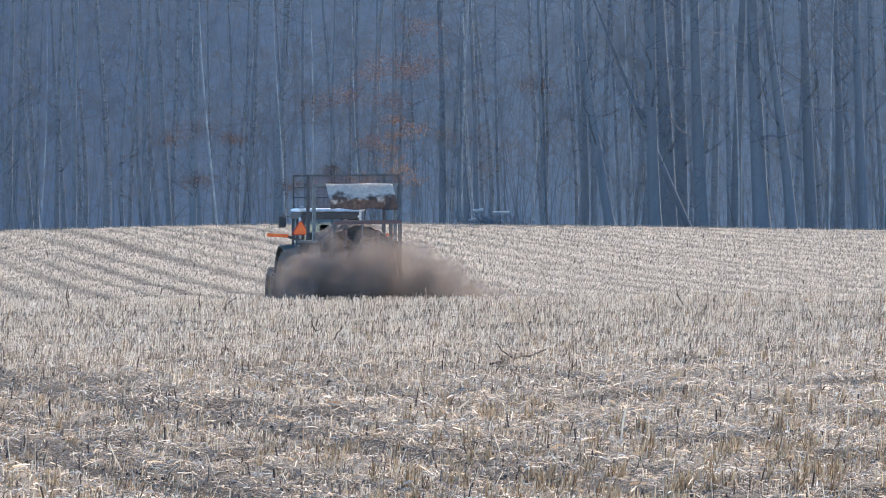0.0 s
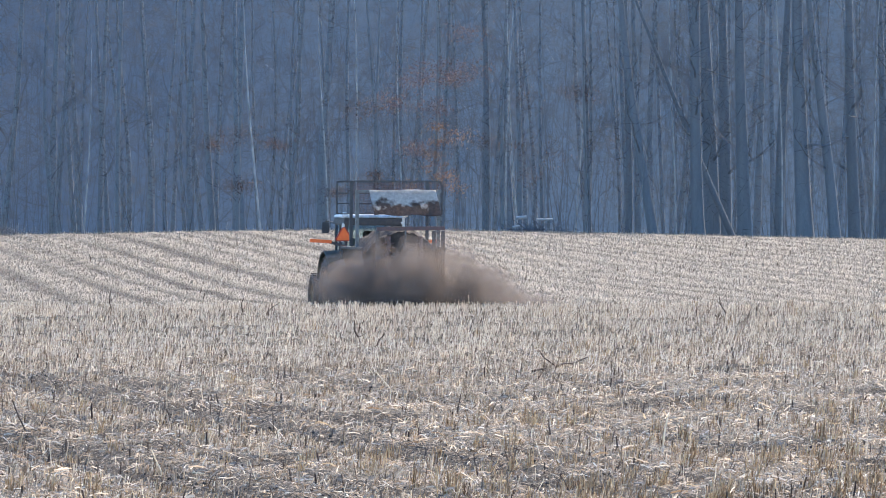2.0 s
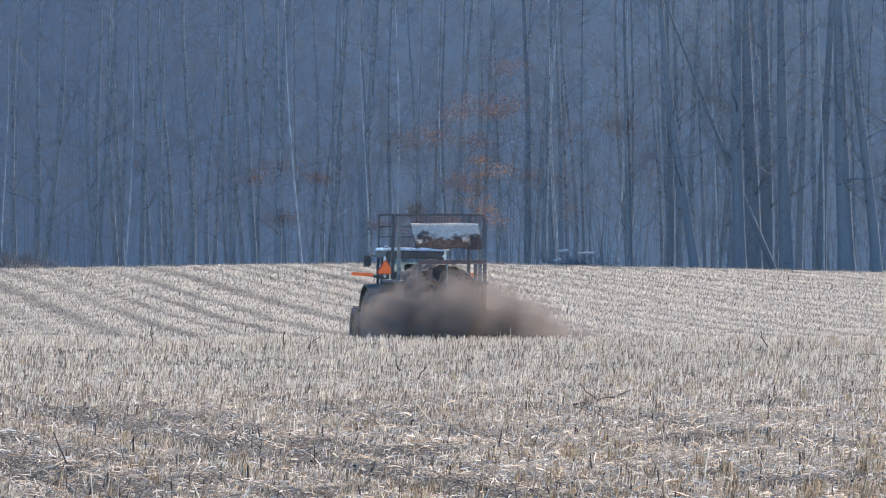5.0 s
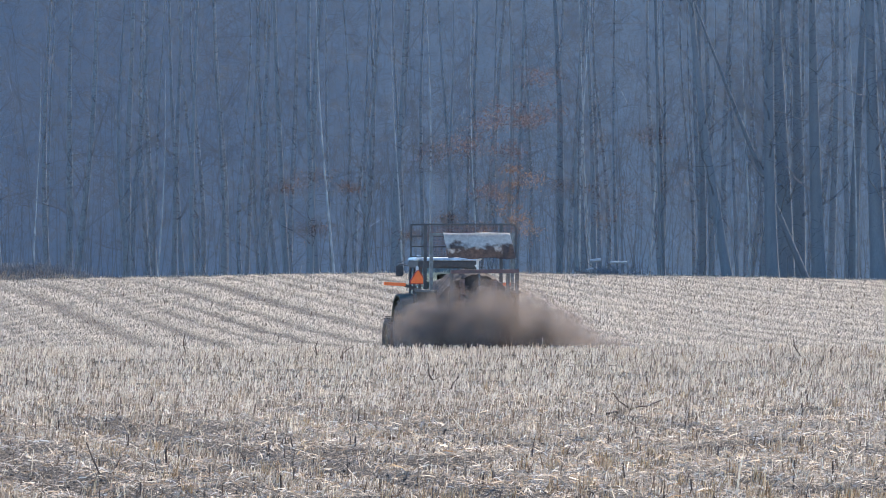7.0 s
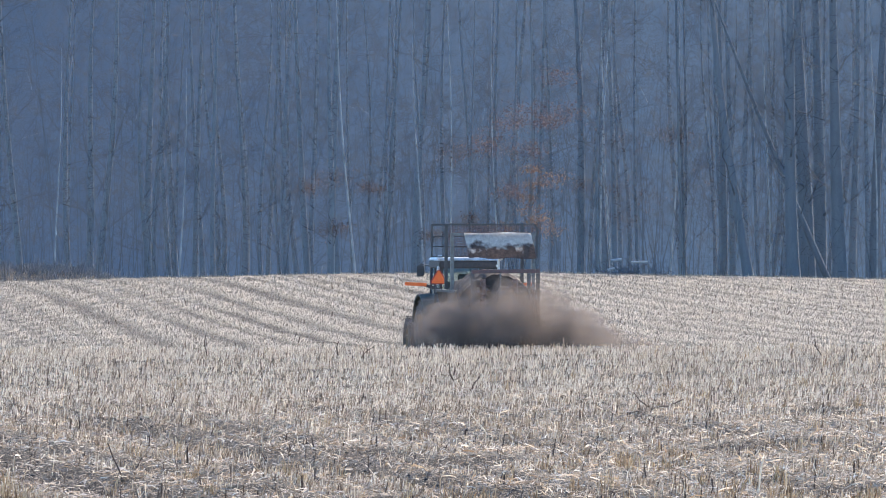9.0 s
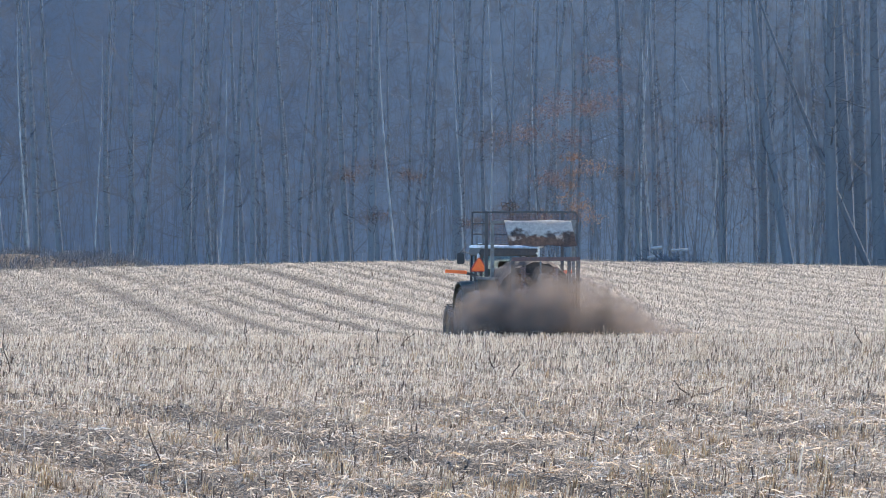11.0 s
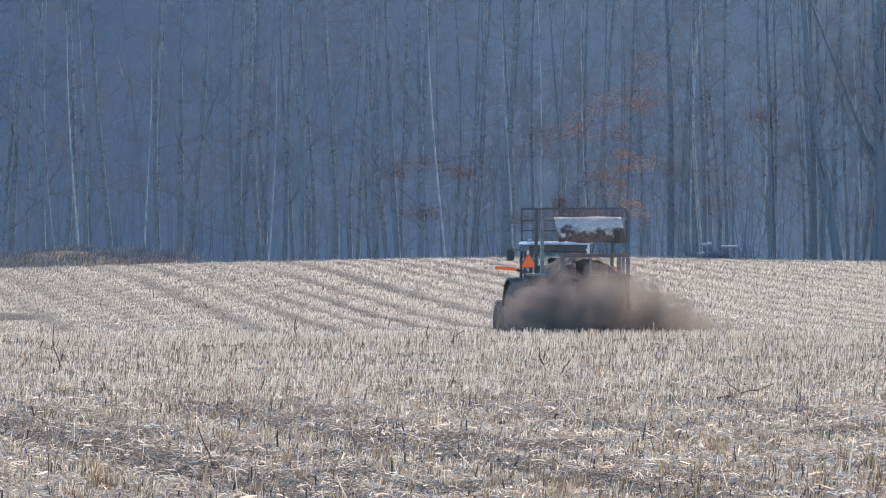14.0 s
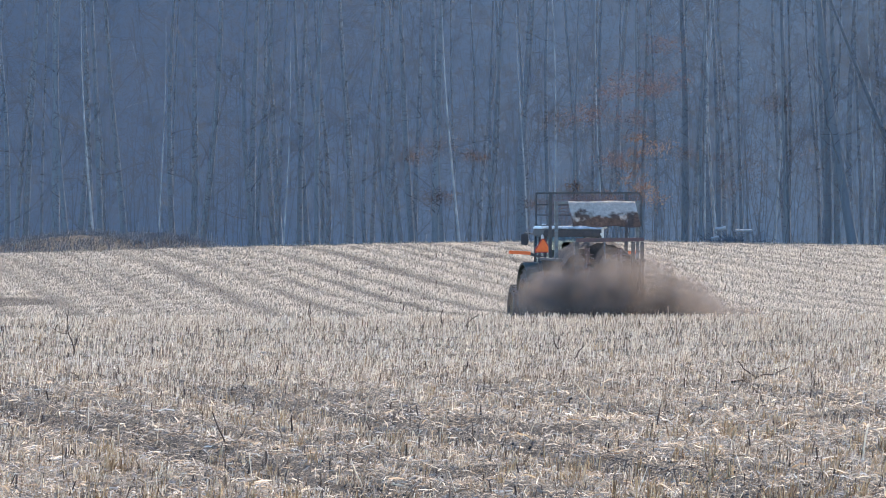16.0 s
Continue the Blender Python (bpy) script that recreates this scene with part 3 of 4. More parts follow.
def oaks():
    """Young oaks that kept their rust-brown leaves."""
    stands = ((690, 308, ((742, 48), (690, 110), (655, 132), (722, 128), (755, 112), (690, 180), (615, 170), (655, 250), (695, 214), (736, 231), (692, 285), (724, 320), (705, 302), (650, 325), (700, 240), (690, 262)), 8500, 0.5, RUST_LEAF),
              (345, 311, ((318, 236), (350, 228), (402, 244), (340, 322), (355, 318), (300, 250), (420, 250)), 1700, 0.4, BROWN_LEAF),
              (590, 312, ((560, 188), (585, 300), (602, 322), (520, 330), (575, 180), (610, 330)), 2000, 0.42, BROWN_LEAF),
              (960, 311, ((935, 145), (965, 160), (985, 235), (900, 262), (955, 150)), 700, 0.5, BROWN_LEAF),
              (815, 311, ((835, 160), (790, 240), (845, 250), (860, 300)), 1000, 0.45, BROWN_LEAF))
    rng = random.Random(9)
    for k, (u, d, spots, count, spread, material) in enumerate(stands):
        tree = lone_tree(500 + k, u, d, 0.16 if k else 0.2, 0.0, "young oak that holds clumps of rust-brown dry leaves", HAZY_BARK, 0.15, 16, 12.5, 0.03)
        base = tree.matrix_world.translation
        spot = [(at_bearing(su, d) - base.x, rng.uniform(-0.8, 0.8), height_at(sv, d) - base.z, spread * rng.uniform(0.75, 1.35)) for su, sv in spots]
        lots = ((spot, material, count),) if k else ((spot[:8], RUST_LEAF, 3400), ([(*c[:3], 0.65 * c[3]) for c in spot[8:]], ORANGE_LEAF, 1700))
        for j, (some, tone, many) in enumerate(lots):
            ob = new("leaves", leaves(600 + k + 20 * j, some, tone, many, 0.05))
            ob.parent = tree
            tagged(ob, "clumps of dry orange oak leaves" if j else "clumps of dry rust-brown oak leaves")


oaks()


def undergrowth():
    """Saplings, vines and thin poles between the trunks."""
    rng = random.Random(5)
    verts, faces = [], []
    for i in range(520):
        d = rng.uniform(304, 400)
        x = at_bearing(-520 + 2200 * rng.random() ** 0.75, d)
        foot = Vector((x, d, float(land(x, d)) - 0.1))
        height = rng.uniform(2.5, 13)
        pts = limb(rng, foot, Vector((rng.gauss(0, 0.12), rng.gauss(0, 0.12), 1)), height, 0.05, 6)
        r = rng.uniform(0.01, 0.034)
        tube(verts, faces, pts, taper(r, 0.008, 7), 4)
        for j in range(2, 7):
            for _ in range(2):
                sub = limb(rng, pts[j], Vector((rng.gauss(0, 1), rng.gauss(0, 1), rng.gauss(0.7, 0.5))), height * rng.uniform(0.08, 0.22), 0.25, 3)
                tube(verts, faces, sub, (r * 0.4, 0.007, 0.005, 0.003), 3)
    tagged(new("undergrowth", mesh_of("undergrowth", verts, faces, HAZY_SAPLING)), "bare saplings and thin poles crowding between the trunks", "undergrowth", kind="stuff")


undergrowth()


def spray():
    """Fine bare twigs that fill the wood between its crowns, in loose clumps."""
    rng = np.random.default_rng(44)
    n, clumps = 100000, 2100
    cy = rng.uniform(306, 400, clumps)
    cx, cz = (-1320 + 2200 * rng.uniform(0, 1, clumps) ** 0.85) / SCALE * cy, 1.0 + 16.0 * rng.beta(1.0, 1.0, clumps)
    k = rng.integers(0, clumps, n)
    mid = np.stack((cx[k], cy[k], cz[k] - 2.5), -1) + rng.normal(0, 1, (n, 3)) * np.array((1.3, 1.0, 1.1))
    a, rise = rng.uniform(0, 2 * math.pi, n), rng.normal(0.25, 0.6, n)
    way = np.stack((np.cos(a) * np.cos(rise), np.sin(a) * np.cos(rise), np.sin(rise)), -1) * (rng.uniform(0.15, 0.6, n))[:, None]
    side = np.cross(way, rng.normal(0, 1, (n, 3)))
    side *= (rng.uniform(0.004, 0.011, n) / np.linalg.norm(side, axis=1))[:, None]
    other = np.cross(way, side)
    other *= (0.008 / np.linalg.norm(other, axis=1))[:, None]
    verts = np.stack((mid - way + side, mid - way - side, mid - way + other, mid + way), 1)
    faces = (np.arange(n)[:, None, None] * 4 + np.array([(0, 1, 3), (1, 2, 3), (2, 0, 3)])).reshape(-1, 3)
    tagged(new("twig_mass", block_mesh("twig_mass", verts.reshape(-1, 3), faces, HAZY_FINE_TWIG)), "fine bare grey twigs filling the wood between the trunks", "twigs", kind="stuff")


spray()


def brush():
    """Dry weeds and briars on the bank before the wood and along its edge."""
    rng = np.random.default_rng(31)
    n = 24000
    x, y = rng.uniform(-38, -16.5, n), rng.uniform(303, 314, n)
    x, y = keep(rng, x, y, np.clip(0.5 + 0.7 * wave(x, y, 0.8, 2.0), 0.08, 1))
    n = len(x)
    stems("bank_weeds", x, y, rng.uniform(0.05, 0.24, n) * (1 + 0.7 * np.clip(wave(x, y, 0.5, 6.0), 0, 1)), rng.uniform(0.012, 0.028, n), 1.1, HAZY_BRUSH, "dry weeds and briars on a low bank before the wood, tinted blue-grey for haze", 32)
    x, y = rng.uniform(-30, 24, 2600), rng.uniform(301, 312, 2600)
    stems("edge_weeds", x, y, rng.uniform(0.1, 0.7, 2600), rng.uniform(0.004, 0.01, 2600), 0.4, HAZY_BRUSH, "tall dry weeds along the edge of the wood", 33)


brush()

# ---- glowing backdrop of haze behind the wood ----
def backdrop():
    mat, tree, bsdf = shader("haze_glow", 1.0)
    # the sheet glows by itself, in place of light from hazy air
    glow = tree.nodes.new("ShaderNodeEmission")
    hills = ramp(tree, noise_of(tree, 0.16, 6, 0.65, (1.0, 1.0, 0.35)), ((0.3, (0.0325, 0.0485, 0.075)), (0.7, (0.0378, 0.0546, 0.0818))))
    # the painted glow is dimmer and bluer to the left, brighter to the right
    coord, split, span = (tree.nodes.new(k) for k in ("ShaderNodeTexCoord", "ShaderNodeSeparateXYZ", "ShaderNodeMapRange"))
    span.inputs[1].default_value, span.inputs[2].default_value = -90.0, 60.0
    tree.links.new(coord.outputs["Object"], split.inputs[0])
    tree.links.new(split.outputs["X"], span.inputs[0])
    haze = ramp(tree, span.outputs[0], ((0.0, (0.7, 0.73, 0.79)), (0.25, (0.77, 0.795, 0.85)), (0.5, (0.99, 0.99, 0.99)), (0.75, (1.05, 1.05, 1.02)), (1.0, (1.06, 1.06, 1.03))))
    tree.links.new(mixed(tree, "MULTIPLY", 1.0, hills, haze), glow.inputs[0])
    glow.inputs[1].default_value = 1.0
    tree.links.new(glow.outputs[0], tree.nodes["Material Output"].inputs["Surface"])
    verts, faces = [], []
    for i in range(41):
        a = radians(-32 + 64 * i / 40)
        top = 46 + 5 * math.sin(i * 0.9) + 3 * math.sin(i * 2.3)
        for z in (-40, top):
            verts.append((900 * math.sin(a), 900 * math.cos(a), z))
    faces = [(2 * i, 2 * i + 2, 2 * i + 3, 2 * i + 1) for i in range(40)]
    tagged(new("backdrop", mesh_of("backdrop", verts, faces, mat)), "glowing blue backdrop that stands in for hazy woods behind the trees", "backdrop", kind="structure")


backdrop()


# ---- stalks that stand out in the near field, and the pile at the wood's edge ----
def near_spot(u, v):
    """Place on the near field at the bearings u, v."""
    low, high = 45.0, 119.0
    for _ in range(40):
        d = (low + high) / 2
        if 280 + (EYE[2] - float(land(at_bearing(u, d), d))) / d * SCALE > v:
            low = d
        else:
            high = d
    return Vector((at_bearing(u, d), d, float(land(at_bearing(u, d), d))))


def stalk(u, v, du, rise, radius, material, label, bend=0.03, twigs=0):
    """A single stalk that leans by du and rises by rise, both in lens units."""
    foot = near_spot(u, v)
    k = foot.y / SCALE
    rng = random.Random(int(u * 7 + v))
    tip = Vector((du * k, rng.uniform(-0.05, 0.05), rise * k))
    pts = [tip * (i / 6) + Vector((bend * tip.length * math.sin(i * 1.3) * 0.3, 0, 0)) for i in range(7)]
    pts[0] = pts[0] - Vector((0, 0, 0.03))
    verts, faces = [], []
    tube(verts, faces, pts, taper(radius, radius * 0.55, 7), 6)
    for _ in range(twigs):
        p = pts[rng.randrange(2, 6)]
        tube(verts, faces, limb(rng, p, Vector((rng.gauss(0, 1), rng.gauss(0, 0.5), 0.8)), tip.length * rng.uniform(0.2, 0.45), 0.2, 3), taper(radius * 0.5, radius * 0.25, 4), 4)
    ob = new("weed_stalk", mesh_of("weed_stalk", verts, faces, material, True))
    ob.location = foot
    tagged(ob, label, "stalk", "stalks in the stubble")


def stand_out():
    dark, pale, weed = "dark broken weed stalk standing in the stubble", "bleached straw stalk standing in the stubble", "bare dark branching weed above the stubble"
    for u, v, du, rise, r, tone in ((88, 740, 0, 34, 0.014, 0), (-27, 764, -27, 64, 0.011, 0), (313, 712, -5, 24, 0.011, 0), (292, 782, -1, 26, 0.012, 0), (423, 706, 0, 20, 0.012, 0), (412, 770, -4, 50, 0.008, 0),
                                    (1213, 641, 0, 18, 0.014, 0), (1434, 640, 3, 20, 0.012, 0), (735, 722, 6, 36, 0.008, 0), (1005, 676, 3, 20, 0.012, 0), (900, 760, -3, 28, 0.01, 0),
                                    (1097, 786, 11, 66, 0.012, 1), (620, 682, -37, 44, 0.009, 1), (1365, 654, 9, 25, 0.011, 1), (1061, 602, -13, 33, 0.01, 1), (215, 835, -22, 50, 0.008, 1), (1500, 760, 2, 34, 0.01, 1), (1084, 608, 0, 14, 0.011, 1)):
        stalk(u, v, du, rise, r, PALE_STALK if tone else WEED_STALK, pale if tone else dark)
    for u, v, du, rise in ((-300, 606, -13, 84), (562, 602, -12, 46), (585, 610, 20, 30), (388, 552, 30, 26), (1210, 545, -14, 34), (352, 548, 2, 30), (120, 548, -2, 40)):
        stalk(u, v, du, rise, 0.011, WEED_STALK, weed, 0.14, 2)
    # a dead branch on the ground
    a, b = near_spot(868, 649), near_spot(966, 641)
    verts, faces = [], []
    pts = [a.lerp(b, i / 7) + Vector((0, 0, 0.035 + 0.11 * (i / 7) ** 1.4 + 0.015 * math.sin(i * 2.1))) - a for i in range(8)]
    tube(verts, faces, pts, taper(0.016, 0.008, 8), 6)
    tube(verts, faces, [pts[3], pts[3] + Vector((-0.15, 0, 0.1)), pts[3] + Vector((-0.22, 0.02, 0.2))], (0.01, 0.008, 0.005), 5)
    ob = new("dead_branch", mesh_of("dead_branch", verts, faces, WEED_STALK, True))
    ob.location = a
    tagged(ob, "dark dead branch lying across the stubble", "branch")


PALE_STALK = islands("bleached_stalk", ((0.0, (0.62, 0.55, 0.44)), (1.0, (0.85, 0.79, 0.68))), 0.5)
WEED_STALK = worn("brown_stalk", (0.045, 0.03, 0.025), (0.12, 0.085, 0.065), 9.0, 0.85, bump=0.2)
stand_out()


def brush_pile():
    """Dead limbs thrown together at the edge of the wood, with two pale logs on top."""
    rng = random.Random(12)
    d = 303.5
    x = at_bearing(868, d)
    m = pose(x, d, float(land(x, d)))
    pile = thing("brush_pile", m, "heap of dead branches with pale logs at the wood's edge", "brush pile")
    verts, faces = [], []
    for _ in range(120):
        a = rng.uniform(0, 6.28)
        start = Vector((rng.gauss(0, 0.7), rng.gauss(0, 0.5), rng.uniform(0.0, 0.5)))
        tube(verts, faces, limb(rng, start, Vector((math.cos(a), math.sin(a) * 0.6, rng.uniform(-0.05, 0.45))), rng.uniform(0.5, 1.3), 0.15, 4), taper(rng.uniform(0.012, 0.04), 0.006, 5), 4)
    for name, mesh in (("tangle", mesh_of("tangle", verts, faces, HAZY_TWIG)),):
        ob = new(name, mesh)
        ob.parent = pile
    for (ax, az), (bx, bz), r in (((-0.75, 0.93), (-0.3, 1.0), 0.075), ((0.1, 0.88), (0.8, 0.9), 0.05), ((-0.9, 0.55), (-0.6, 0.62), 0.05)):
        part("log", rod((ax, -0.1, az), (bx, 0.05, bz), r, r * 0.85, 12), PALE_BARK, pile, "short pale log")


brush_pile()


# ---- tractor, spreader and what they fling ----
# dark paint, steel, rubber and manure are lightened here for the haze
GREEN = worn("green_paint", (0.05, 0.06, 0.05), (0.072, 0.082, 0.07), 2.5, 0.85, dirt=(0.13, 0.112, 0.098))
ROOF = worn("pale_roof", (0.4, 0.42, 0.42), (0.6, 0.62, 0.62), 3.0, 0.5, dirt=(0.3, 0.27, 0.24))
STEEL = worn("dark_steel", (0.05, 0.05, 0.052), (0.08, 0.077, 0.075), 5.0, 0.8, 0.0, dirt=(0.11, 0.09, 0.078))
GALV = worn("grey_steel_tube", (0.1, 0.105, 0.11), (0.2, 0.205, 0.21), 6.0, 0.45, 0.5, dirt=(0.12, 0.09, 0.07))
RUST = worn("rusty_red_steel", (0.1, 0.058, 0.055), (0.17, 0.09, 0.08), 5.0, 0.8, dirt=(0.11, 0.085, 0.072))
RUBBER = worn("tyre_rubber", (0.05, 0.049, 0.048), (0.08, 0.075, 0.07), 7.0, 0.9, dirt=(0.16, 0.13, 0.11))
RIM = worn("muddy_rim", (0.13, 0.11, 0.075), (0.19, 0.16, 0.1), 6.0, 0.8, dirt=(0.13, 0.105, 0.088))
ORANGE = worn("orange_fluorescent", (0.9, 0.16, 0.03), (1.0, 0.2, 0.04), 6.0, 0.5, bump=0.03)
RED = worn("dark_red_reflector", (0.35, 0.03, 0.02), (0.45, 0.04, 0.03), 8.0, 0.4, bump=0.03)
WHITE = worn("white_paint", (0.65, 0.66, 0.67), (0.8, 0.8, 0.8), 6.0, 0.5)
MANURE = worn("dark_manure", (0.06, 0.049, 0.043), (0.125, 0.098, 0.083), 4.0, 0.95, bump=1.0)


def glass_material():
    mat, tree, bsdf = shader("cab_glass", 0.03)
    bsdf.inputs["Base Color"].default_value = (0.7, 0.8, 0.82, 1)
    bsdf.inputs["Transmission Weight"].default_value = 1.0
    bsdf.inputs["IOR"].default_value = 1.1
    return mat


def tarp_material():
    """Thin white sheet that lets light through, with mud splashed over its lower half."""
    mat, tree, bsdf = shader("muddy_tarp", 0.7)
    coord, split = tree.nodes.new("ShaderNodeTexCoord"), tree.nodes.new("ShaderNodeSeparateXYZ")
    tree.links.new(coord.outputs["Object"], split.inputs[0])
    blot, fine = noise_of(tree, 2.6, 3, 0.55), noise_of(tree, 11.0, 5, 0.7)
    edge = tree.nodes.new("ShaderNodeMath")
    edge.operation = "MULTIPLY_ADD"
    tree.links.new(blot, edge.inputs[0])
    edge.inputs[1].default_value, edge.inputs[2].default_value = 1.0, 2.7
    diff = tree.nodes.new("ShaderNodeMath")
    diff.operation = "SUBTRACT"
    tree.links.new(edge.outputs[0], diff.inputs[0])
    tree.links.new(split.outputs["Z"], diff.inputs[1])
    mud = ramp(tree, diff.outputs[0], ((0.0, (0, 0, 0)), (0.12, (0.95, 0.95, 0.95))))
    sheet = ramp(tree, fine, ((0.3, (0.46, 0.435, 0.4)), (0.7, (0.74, 0.71, 0.66))))
    dirt = ramp(tree, fine, ((0.3, (0.05, 0.036, 0.03)), (0.7, (0.17, 0.115, 0.09))))
    colour = mixed(tree, "MIX", mud, sheet, dirt)
    tree.links.new(colour, bsdf.inputs["Base Color"])
    thin, mix = tree.nodes.new("ShaderNodeBsdfTranslucent"), tree.nodes.new("ShaderNodeMixShader")
    tree.links.new(colour, thin.inputs["Color"])
    mix.inputs[0].default_value = 0.4
    tree.links.new(bsdf.outputs[0], mix.inputs[1])
    tree.links.new(thin.outputs[0], mix.inputs[2])
    tree.links.new(mix.outputs[0], tree.nodes["Material Output"].inputs["Surface"])
    bumped(tree, bsdf, fine, 0.4, 0.02)
    return mat


GLASS, TARP = glass_material(), tarp_material()
RIG_X, RIG_Y, RIG_TURN = at_bearing(638, 187), 187.0, 11.0
RIG = pose(RIG_X, RIG_Y, float(lay(np.array(RIG_X), np.array(RIG_Y + 3))) + 0.0, 0, 0, RIG_TURN)


def wheel(parent, x, y, radius, width, lugs, name):
    """A farm wheel: lugged tyre, dished rim and hub."""
    side = 1 if x > 0 else -1
    m = pose(x, y, radius)
    w, r = width / 2, radius
    tyre = [lathe(((-w * 0.75, r * 0.56), (-w, r * 0.68), (-w * 0.97, r * 0.85), (-w * 0.75, r * 0.94), (0, r * 0.965), (w * 0.75, r * 0.94), (w * 0.97, r * 0.85), (w, r * 0.68), (w * 0.75, r * 0.56)), m, 32)]
    for k in range(lugs):
        for s in (-1, 1):
            a = 2 * math.pi * (k + (0.5 if s > 0 else 0)) / lugs
            tyre.append(box((w * 1.05, 0.05, r * 0.06), m @ pose(0, 0, 0, math.degrees(a)) @ pose(s * w * 0.46, 0, r * 0.965, 0, 0, s * 35), 0.006))
    turned = part(name, rod((x - w * 0.5, y, radius), (x + w * 0.5, y, radius), 0.09, None, 14), STEEL, parent)
    part("tyre", joined(*tyre), RUBBER, turned, "black lugged tyre caked with earth")
    part("rim", lathe(((-w * 0.7, r * 0.58), (-w * 0.55, r * 0.54), (side * w * 0.15, r * 0.5), (side * w * 0.3, r * 0.18), (side * w * 0.3, 0.05), (side * w * 0.2, 0.05), (side * w * 0.05, r * 0.5), (w * 0.55, r * 0.54), (w * 0.7, r * 0.58)), m, 28), RIM, turned, "yellowish steel rim caked with mud")


def build_tractor():
    t = thing("tractor", RIG, "dark green farm tractor with a glazed cab, pulling a spreader", "tractor")
    part("hood", joined(box((0.86, 2.3, 0.75), pose(0, 7.05, 1.5), 0.08, 0.85), box((0.7, 0.5, 0.5), pose(0, 8.05, 1.35), 0.06)), GREEN, t)
    part("chassis", joined(box((0.5, 4.2, 0.45), pose(0, 6.0, 0.9), 0.04), rod((-1.0, 4.6, 0.88), (1.0, 4.6, 0.88), 0.14), rod((-0.95, 7.2, 0.62), (0.95, 7.2, 0.62), 0.09)), STEEL, t)
    for x, y, r, w, lugs, name in ((-1.05, 4.6, 0.86, 0.5, 20, "rear_wheel"), (1.05, 4.6, 0.86, 0.5, 20, "rear_wheel"), (-1.0, 7.2, 0.62, 0.4, 16, "front_wheel"), (1.0, 7.2, 0.62, 0.4, 16, "front_wheel")):
        wheel(t, x, y, r, w, lugs, name)
    for s in (-1, 1):
        arc, ring = bmesh.new(), []
        for k in range(15):
            a = radians(12 + 11 * k)
            ring.append([arc.verts.new((s * 1.03 + dx, 4.6 - r * math.cos(a), 0.88 + r * math.sin(a))) for dx, r in ((-0.29, 0.93), (-0.29, 0.98), (0.0, 1.0), (0.29, 0.98), (0.29, 0.93), (0.0, 0.96))])
        for k in range(14):
            for i in range(6):
                arc.faces.new((ring[k][i], ring[k][(i + 1) % 6], ring[k + 1][(i + 1) % 6], ring[k + 1][i]))
        arc.faces.new(ring[0])
        arc.faces.new(ring[-1][::-1])
        bmesh.ops.recalc_face_normals(arc, faces=arc.faces)
        part("fender", arc, GREEN, t)
    cab = part("cab", joined(box((1.5, 1.5, 0.62), pose(0, 5.1, 1.42), 0.06), box((1.3, 0.06, 0.5), pose(0, 4.36, 1.95), 0.02)), GREEN, t)
    # pale plate over a dark band: glint and underside shade set by colour
    part("roof", box((1.66, 1.72, 0.08), pose(0, 5.1, 2.785), 0.035, 0.94), ROOF, t, "pale cab roof, kept thin and light to stand in for a glint")
    part("roof_edge", box((1.62, 1.7, 0.19), pose(0, 5.1, 2.64), 0.03), STEEL, t)
    for x, y in ((-0.76, 4.36), (0.76, 4.36), (-0.76, 5.84), (0.76, 5.84), (-0.77, 5.15), (0.77, 5.15)):
        part("pillar", beam((x, y, 1.7), (x * 0.98, y, 2.58), 0.075, 0.075), STEEL, t)
    part("white_corner", box((0.07, 0.08, 0.5), pose(-0.83, 4.4, 2.36, 0, 4), 0.02), WHITE, t, "white strip on the cab corner")
    part("roof_lamp", box((0.16, 0.1, 0.12), pose(-0.8, 4.3, 2.82), 0.03), WHITE, t, "white lamp at the corner of the roof")
    for a, b, c, d in (((-0.72, 4.36), (0.72, 4.36), 1.75, 2.56), ((-0.72, 5.84), (0.72, 5.84), 1.75, 2.56)):
        part("window_pane", plate(((a[0], a[1], c), (b[0], b[1], c), (b[0], b[1], d), (a[0], a[1], d)), 0.012), GLASS, t, "clear cab window")
    for s in (-1, 1):
        for y0, y1 in ((4.42, 5.1), (5.2, 5.8)):
            part("window_pane", plate(((s * 0.77, y0, 1.75), (s * 0.77, y1, 1.75), (s * 0.765, y1, 2.56), (s * 0.765, y0, 2.56)), 0.012), GLASS, t)
    part("driver_seat", joined(box((0.5, 0.5, 0.14), pose(0, 4.95, 1.8), 0.05), box((0.48, 0.13, 0.6), pose(0, 4.68, 2.1, -8), 0.05)), STEEL, t)
    part("steering_wheel", joined(lathe(((-0.015, 0.17), (0, 0.185), (0.015, 0.17), (0, 0.155), (-0.015, 0.17)), pose(0, 5.45, 2.1, 0, 90) @ pose(0, 0, 0, 0, 25), 18), rod((0, 5.45, 2.1), (0, 5.62, 1.72), 0.03)), STEEL, t)
    for s in (-1, 1):
        mirror = part("mirror", box((0.2, 0.07, 0.29), pose(s * 1.02, 6.0, 2.46), 0.035), STEEL, t, "dark side mirror on a thin arm")
        part("mirror_arm", joined(rod((s * 0.78, 5.9, 2.6), (s * 1.02, 6.0, 2.64), 0.014), rod((s * 1.02, 6.0, 2.64), (s * 1.02, 6.0, 2.5), 0.014)), STEEL, mirror)
        arm = part("marker_arm", beam((s * 0.78, 4.25, 1.98), (s * 1.2, 4.25, 2.1), 0.05, 0.07), STEEL, t)
        part("marker_board", beam((s * 1.16, 4.22, 2.11), (s * 1.74, 4.22, 2.14), 0.03, 0.085), ORANGE, arm, "orange marker board on a side arm")
